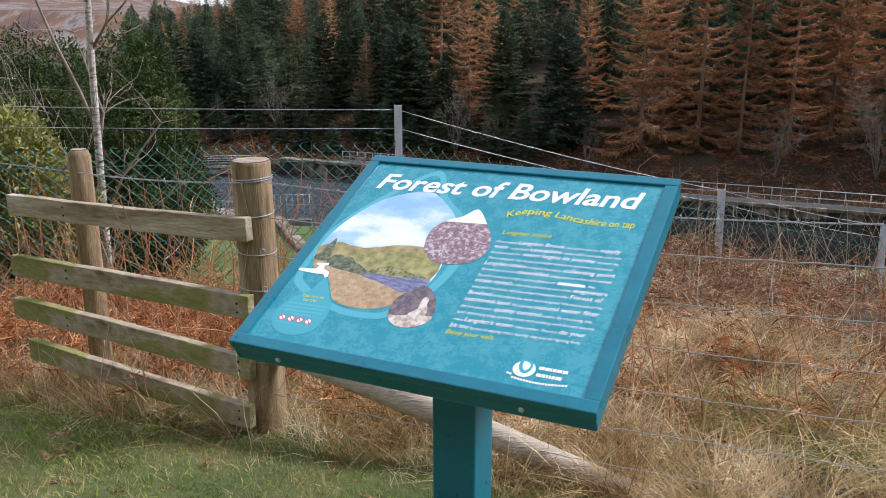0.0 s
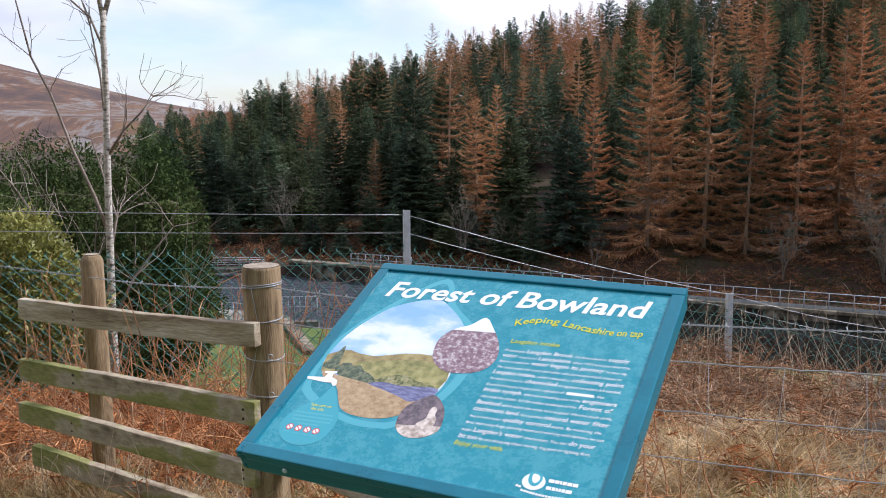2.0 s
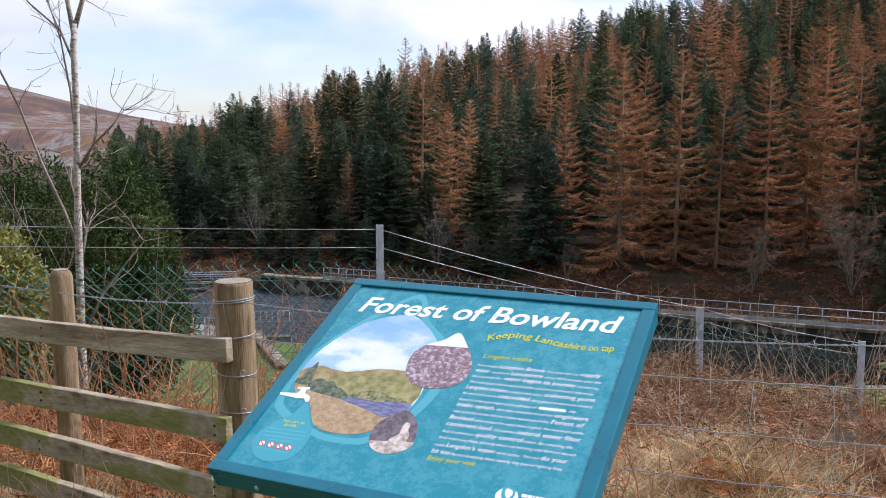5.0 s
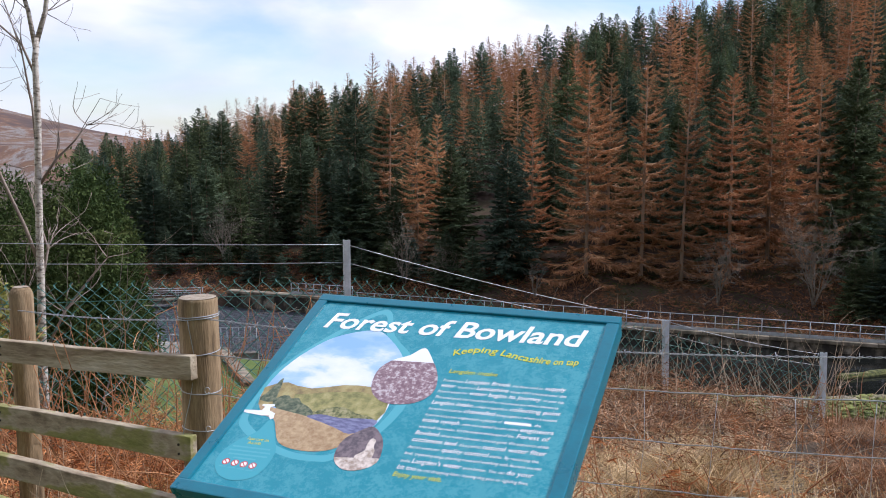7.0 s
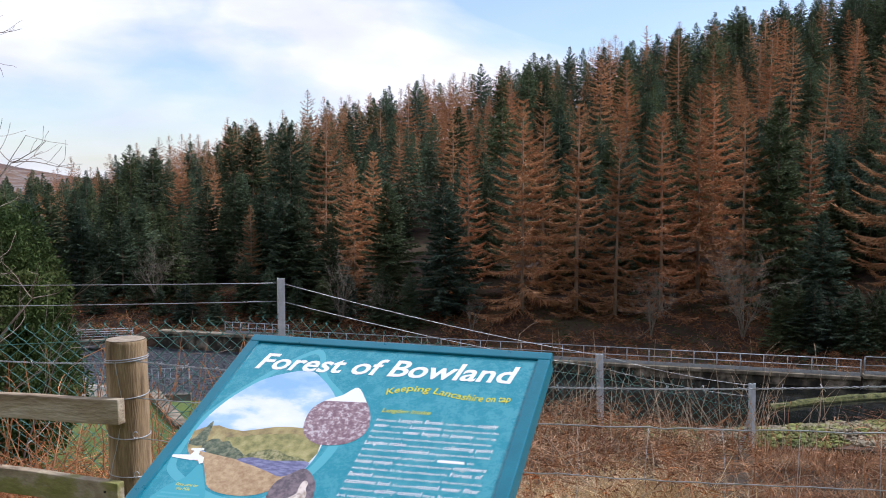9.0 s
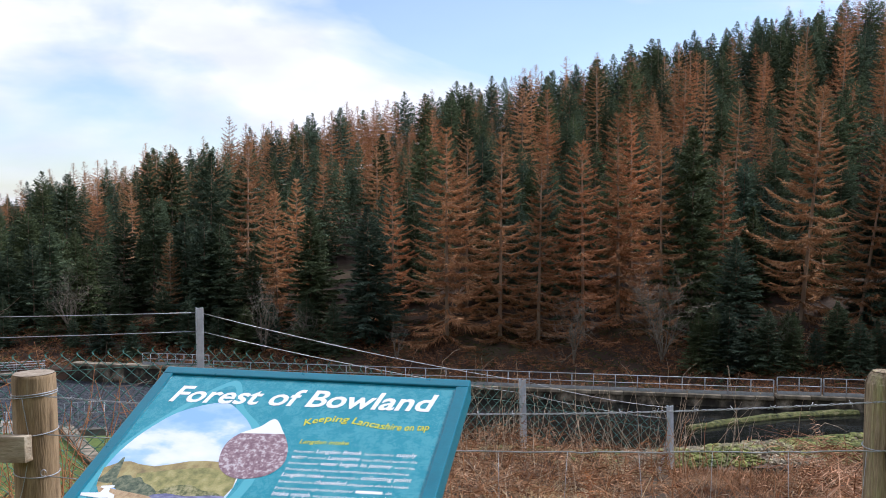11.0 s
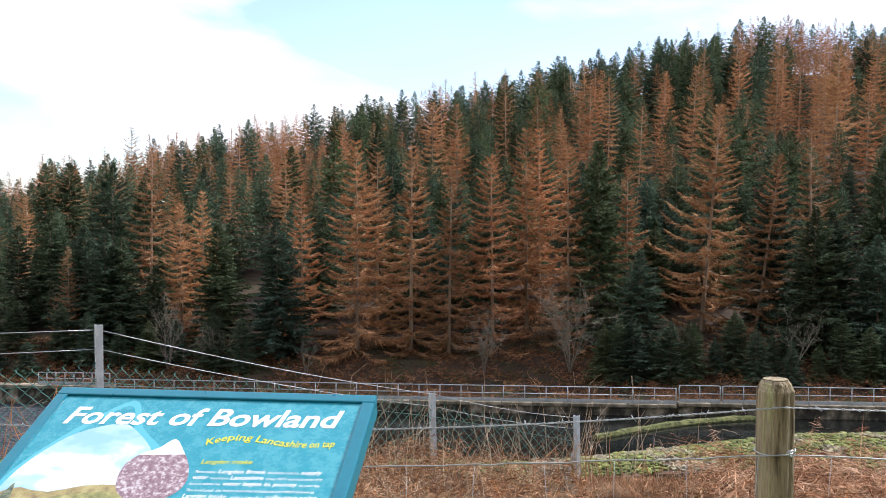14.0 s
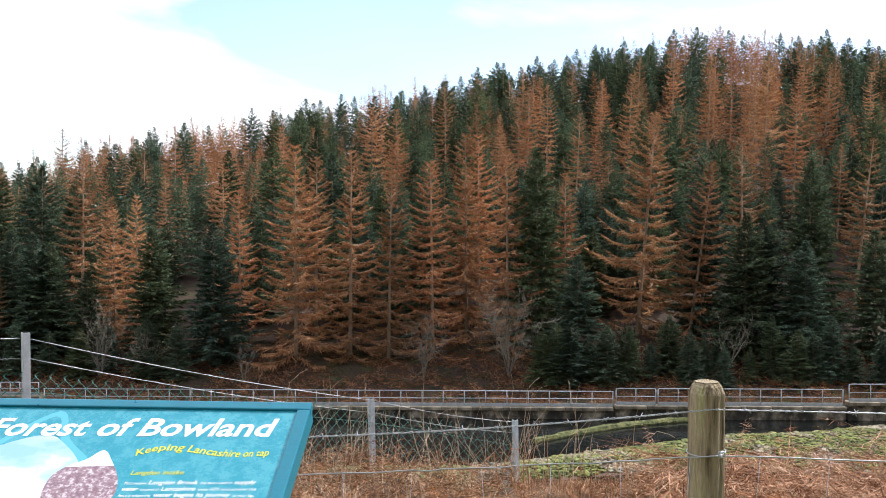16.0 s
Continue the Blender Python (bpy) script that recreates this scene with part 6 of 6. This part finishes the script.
def bracken(name, n, xr, yr, keep, seed, size=(0.25, 0.6), lift=0.15, mat=None):
    """Crumpled dead fronds: a curved rib with narrow drooping leaflets."""
    rng = np.random.default_rng(seed)
    x, y = rng.uniform(*xr, n), rng.uniform(*yr, n)
    m = keep(x, y, rng)
    x, y = x[m], y[m]
    z = ground(x, y) + rng.uniform(0, 1, len(x)) ** 1.5 * lift
    base, dirs, lens, wids = [], [], [], []
    for px, py, pz in zip(x, y, z):
        L = rng.uniform(*size)
        a = rng.uniform(0, 6.28)
        d = np.array([math.cos(a), math.sin(a), rng.uniform(-0.1, 0.7)])
        k = int(12 + L * 34)
        t = np.linspace(0.1, 1, k)
        rib = np.array([px, py, pz]) + d * (L * t)[:, None] + np.array([0, 0, -0.5]) * (L * t * t)[:, None] * rng.uniform(0.2, 0.9)
        side = np.array([-math.sin(a), math.cos(a), 0.0])
        sgn = np.where(np.arange(k) % 2, 1.0, -1.0)[:, None]
        base.append(rib)
        dirs.append(side * sgn + d * rng.uniform(0.1, 0.8) + rng.normal(size=(k, 3)) * 0.45 - np.array([0, 0, 0.35]))
        lens.append(0.2 * L * (1.1 - t) * rng.uniform(0.5, 1.2, k) + 0.015)
        wids.append(rng.uniform(0.003, 0.007, k))
        base.append(np.array([[px, py, pz]]))
        dirs.append(d[None])
        lens.append(np.array([L * 0.95]))
        wids.append(np.array([0.005]))
    base, dirs, lens, wids = map(np.concatenate, (base, dirs, lens, wids))
    me = blades_mesh(name, base, dirs, lens, wids, rng.uniform(0, 0.7, len(base)), mat or M_BRACKEN, rng)
    return tagged(new(name, me), "crumpled rust-brown dead bracken", "bracken", kind="stuff")


bracken("leaf_litter", 330, (-2.8, 1.6), (1.8, 3.9), lambda x, y, r: (fence_side(x, y) < 0.1) & (patchy(x, y, 0.5, 2.5) > 0.1), 25, (0.05, 0.11), 0.02)
bracken("bracken_by_rails", 2500, (-4.6, 0.4), (3.2, 6.6), lambda x, y, r: (fence_side(x, y) > 0.1) & (patchy(x, y, 0.8, 1.0) > -0.9), 21, (0.25, 0.6), 0.2, M_RUST)
bracken("bracken_on_slope", 1500, (0.0, 4.4), (2.4, 8.2), lambda x, y, r: (fence_side(x, y) > 0.5) & (y < 4.6) & ~gully(x, y) & (patchy(x, y, 0.8, 8.0) > 0.0) & (y + 0.6 * np.maximum(x - 2.0, 0) < 7.2), 22, (0.15, 0.42), lift=0.16, mat=M_RUST)
bracken("bracken_below_links", 1300, (0.0, 4.4), (4.4, 7.4), lambda x, y, r: (fence_side(x, y) > 0.5) & ~gully(x, y) & (y + 0.6 * np.maximum(x - 2.0, 0) < 7.2), 26, (0.18, 0.45), lift=0.2, mat=M_BRACKEN)
bracken("bracken_mound", 2300, (2.6, 8.5), (1.2, 6.6), lambda x, y, r: (fence_side(x, y) > 0.45) & (np.hypot(x, y) > 3.6) & (x > 0.68 * y + 0.3), 23, (0.3, 0.75), 0.34, M_PINK)
bracken("bracken_by_links", 420, (0.2, 2.7), (6.2, 7.6), lambda x, y, r: r.uniform(0, 1, len(x)) < 0.8, 24, (0.3, 0.55), 0.2)


def stalks(name, n, xr, yr, keep, height, mat, label, seed, lean=0.25, r0=0.0028, crook=True):
    rng = np.random.default_rng(seed)
    x, y = rng.uniform(*xr, n), rng.uniform(*yr, n)
    m = keep(x, y, rng)
    tris = []
    for px, py in zip(x[m], y[m]):
        h = rng.uniform(*height)
        g = float(ground(px, py))
        v = np.array([rng.normal() * lean, rng.normal() * lean, 1.0])
        v /= np.linalg.norm(v)
        pts = [np.array([px, py, g - 0.02])]
        for i in range(6):
            v = v + rng.normal(size=3) * 0.14
            v /= np.linalg.norm(v)
            pts.append(pts[-1] + v * h / 6)
        tris.append(tube_tris(pts, np.linspace(r0 * 1.3, r0 * 0.5, 7), 4))
        if crook:
            for _ in range(rng.integers(0, 3)):
                i = rng.integers(3, 7)
                w = v + rng.normal(size=3) * 0.7
                w /= np.linalg.norm(w)
                q = [pts[i], pts[i] + w * h * 0.12, pts[i] + w * h * 0.2 + np.array([0, 0, -0.02])]
                tris.append(tube_tris(q, [r0 * 0.7, r0 * 0.5, r0 * 0.3], 3))
    me = tri_mesh(name, np.concatenate(tris), mat)
    return tagged(new(name, me), label, "dead stalks", kind="stuff")


stalks("bracken_stalks", 380, (-3.2, -0.2), (3.5, 5.8), lambda x, y, r: fence_side(x, y) > 0.12, (0.35, 1.15), M_STALK, "upright rust-orange bracken stalks behind the rails", 31, 0.3, 0.0032)
stalks("bracken_stalks_slope", 280, (0.2, 4.6), (2.2, 6.8), lambda x, y, r: fence_side(x, y) > 0.3, (0.15, 0.5), M_STALK, "short orange bracken stubs in the slope", 32, 0.3, 0.0038)
stalks("pale_stalks", 115, (0.6, 4.3), (5.8, 7.4), lambda x, y, r: x > 0, (0.35, 0.95), M_PALESTALK, "tall bleached dead stems before the chain-link", 33, 0.22, 0.0023)
stalks("bramble_arches", 420, (0.4, 4.2), (5.2, 7.2), lambda x, y, r: ~gully(x, y) & (y + 0.6 * np.maximum(x - 2.0, 0) < 7.2), (0.25, 0.6), M_BRAMBLE, "tangled arching brown bramble stems below the chain-link", 39, 0.9, 0.0026)
stalks("grass_stalks", 90, (-1.9, -0.7), (3.05, 3.75), lambda x, y, r: np.abs(fence_side(x, y) + 0.05) < 0.18, (0.25, 0.55), M_PALESTALK, "tall bleached grass stems at the fence foot", 34, 0.3, 0.0016, False)
stalks("fallen_stems", 600, (0.2, 4.4), (2.6, 7.0), lambda x, y, r: (fence_side(x, y) > 0.4) & ~gully(x, y), (0.2, 0.5), M_PALESTALK, "pale broken stems lying through the bracken", 36, 1.1, 0.0021)
stalks("gully_stems", 30, (2.2, 4.2), (3.6, 6.0), lambda x, y, r: gully(x, y), (0.3, 0.6), M_PALESTALK, "a few tall bleached stems over the bare gully", 37, 0.25, 0.0018, False)
sward("gully_litter", 70000, (1.8, 5.5), (3.4, 9.0), lambda x, y, r: gully(x, y) & (fence_side(x, y) > 0.1), (0.05, 0.13), (0.002, 0.005), 1.2, M_BRACKEN, "brown trodden litter in the bare gully", "grass", 38)
stalks("mound_stalks", 1500, (2.2, 7.5), (1.4, 6.2), lambda x, y, r: (fence_side(x, y) > 0.4) & (x > 0.72 * y + 0.25), (0.25, 0.6), M_PINK, "pale broken stems over the bracken mound", 35, 1.9, 0.004)


M_UNDER = material("red_brown_bracken", [(0.35, (0.1, 0.045, 0.022)), (0.5, (0.23, 0.11, 0.053)), (0.65, (0.38, 0.2, 0.1))], 0.8, 0.95, island=0.5, spec=0.1, through_light=0.15)


def undergrowth():
    """Rusty bracken and brambles under the wood's edge."""
    rng = np.random.default_rng(9)
    for name, n, mat, label in (("bank_bracken", 70000, M_UNDER, "rust-brown bracken on the far bank"), ("bank_brambles", 24000, M_YEW, "dark green brambles on the far bank")):
        s, d = rng.uniform(-48, 60, n), rng.uniform(-5.2, 6, n)
        x = FOOT[0] + s * ALONG[0] + d * AWAY[0]
        y = FOOT[1] + s * ALONG[1] + d * AWAY[1]
        keep = patchy(x, y, 3.0, 1.0 if mat is M_UNDER else 4.0) > (-0.5 if mat is M_UNDER else 0.0)
        x, y = x[keep], y[keep]
        n = len(x)
        z = ground(x, y) + rng.uniform(-0.05, 0.2, n) + np.maximum(0, patchy(x, y, 1.6, 3.0 if mat is M_UNDER else 7.0)) * rng.uniform(0, 0.8, n)
        dv = np.stack([rng.normal(size=n), rng.normal(size=n), np.abs(rng.normal(size=n)) * 0.7], 1)
        me = blades_mesh(name, np.stack([x, y, z], 1), dv, rng.uniform(0.15, 0.5, n), rng.uniform(0.018, 0.055, n), rng.uniform(0, 0.6, n), mat, rng)
        tagged(new(name, me), label, "undergrowth", kind="stuff")


undergrowth()
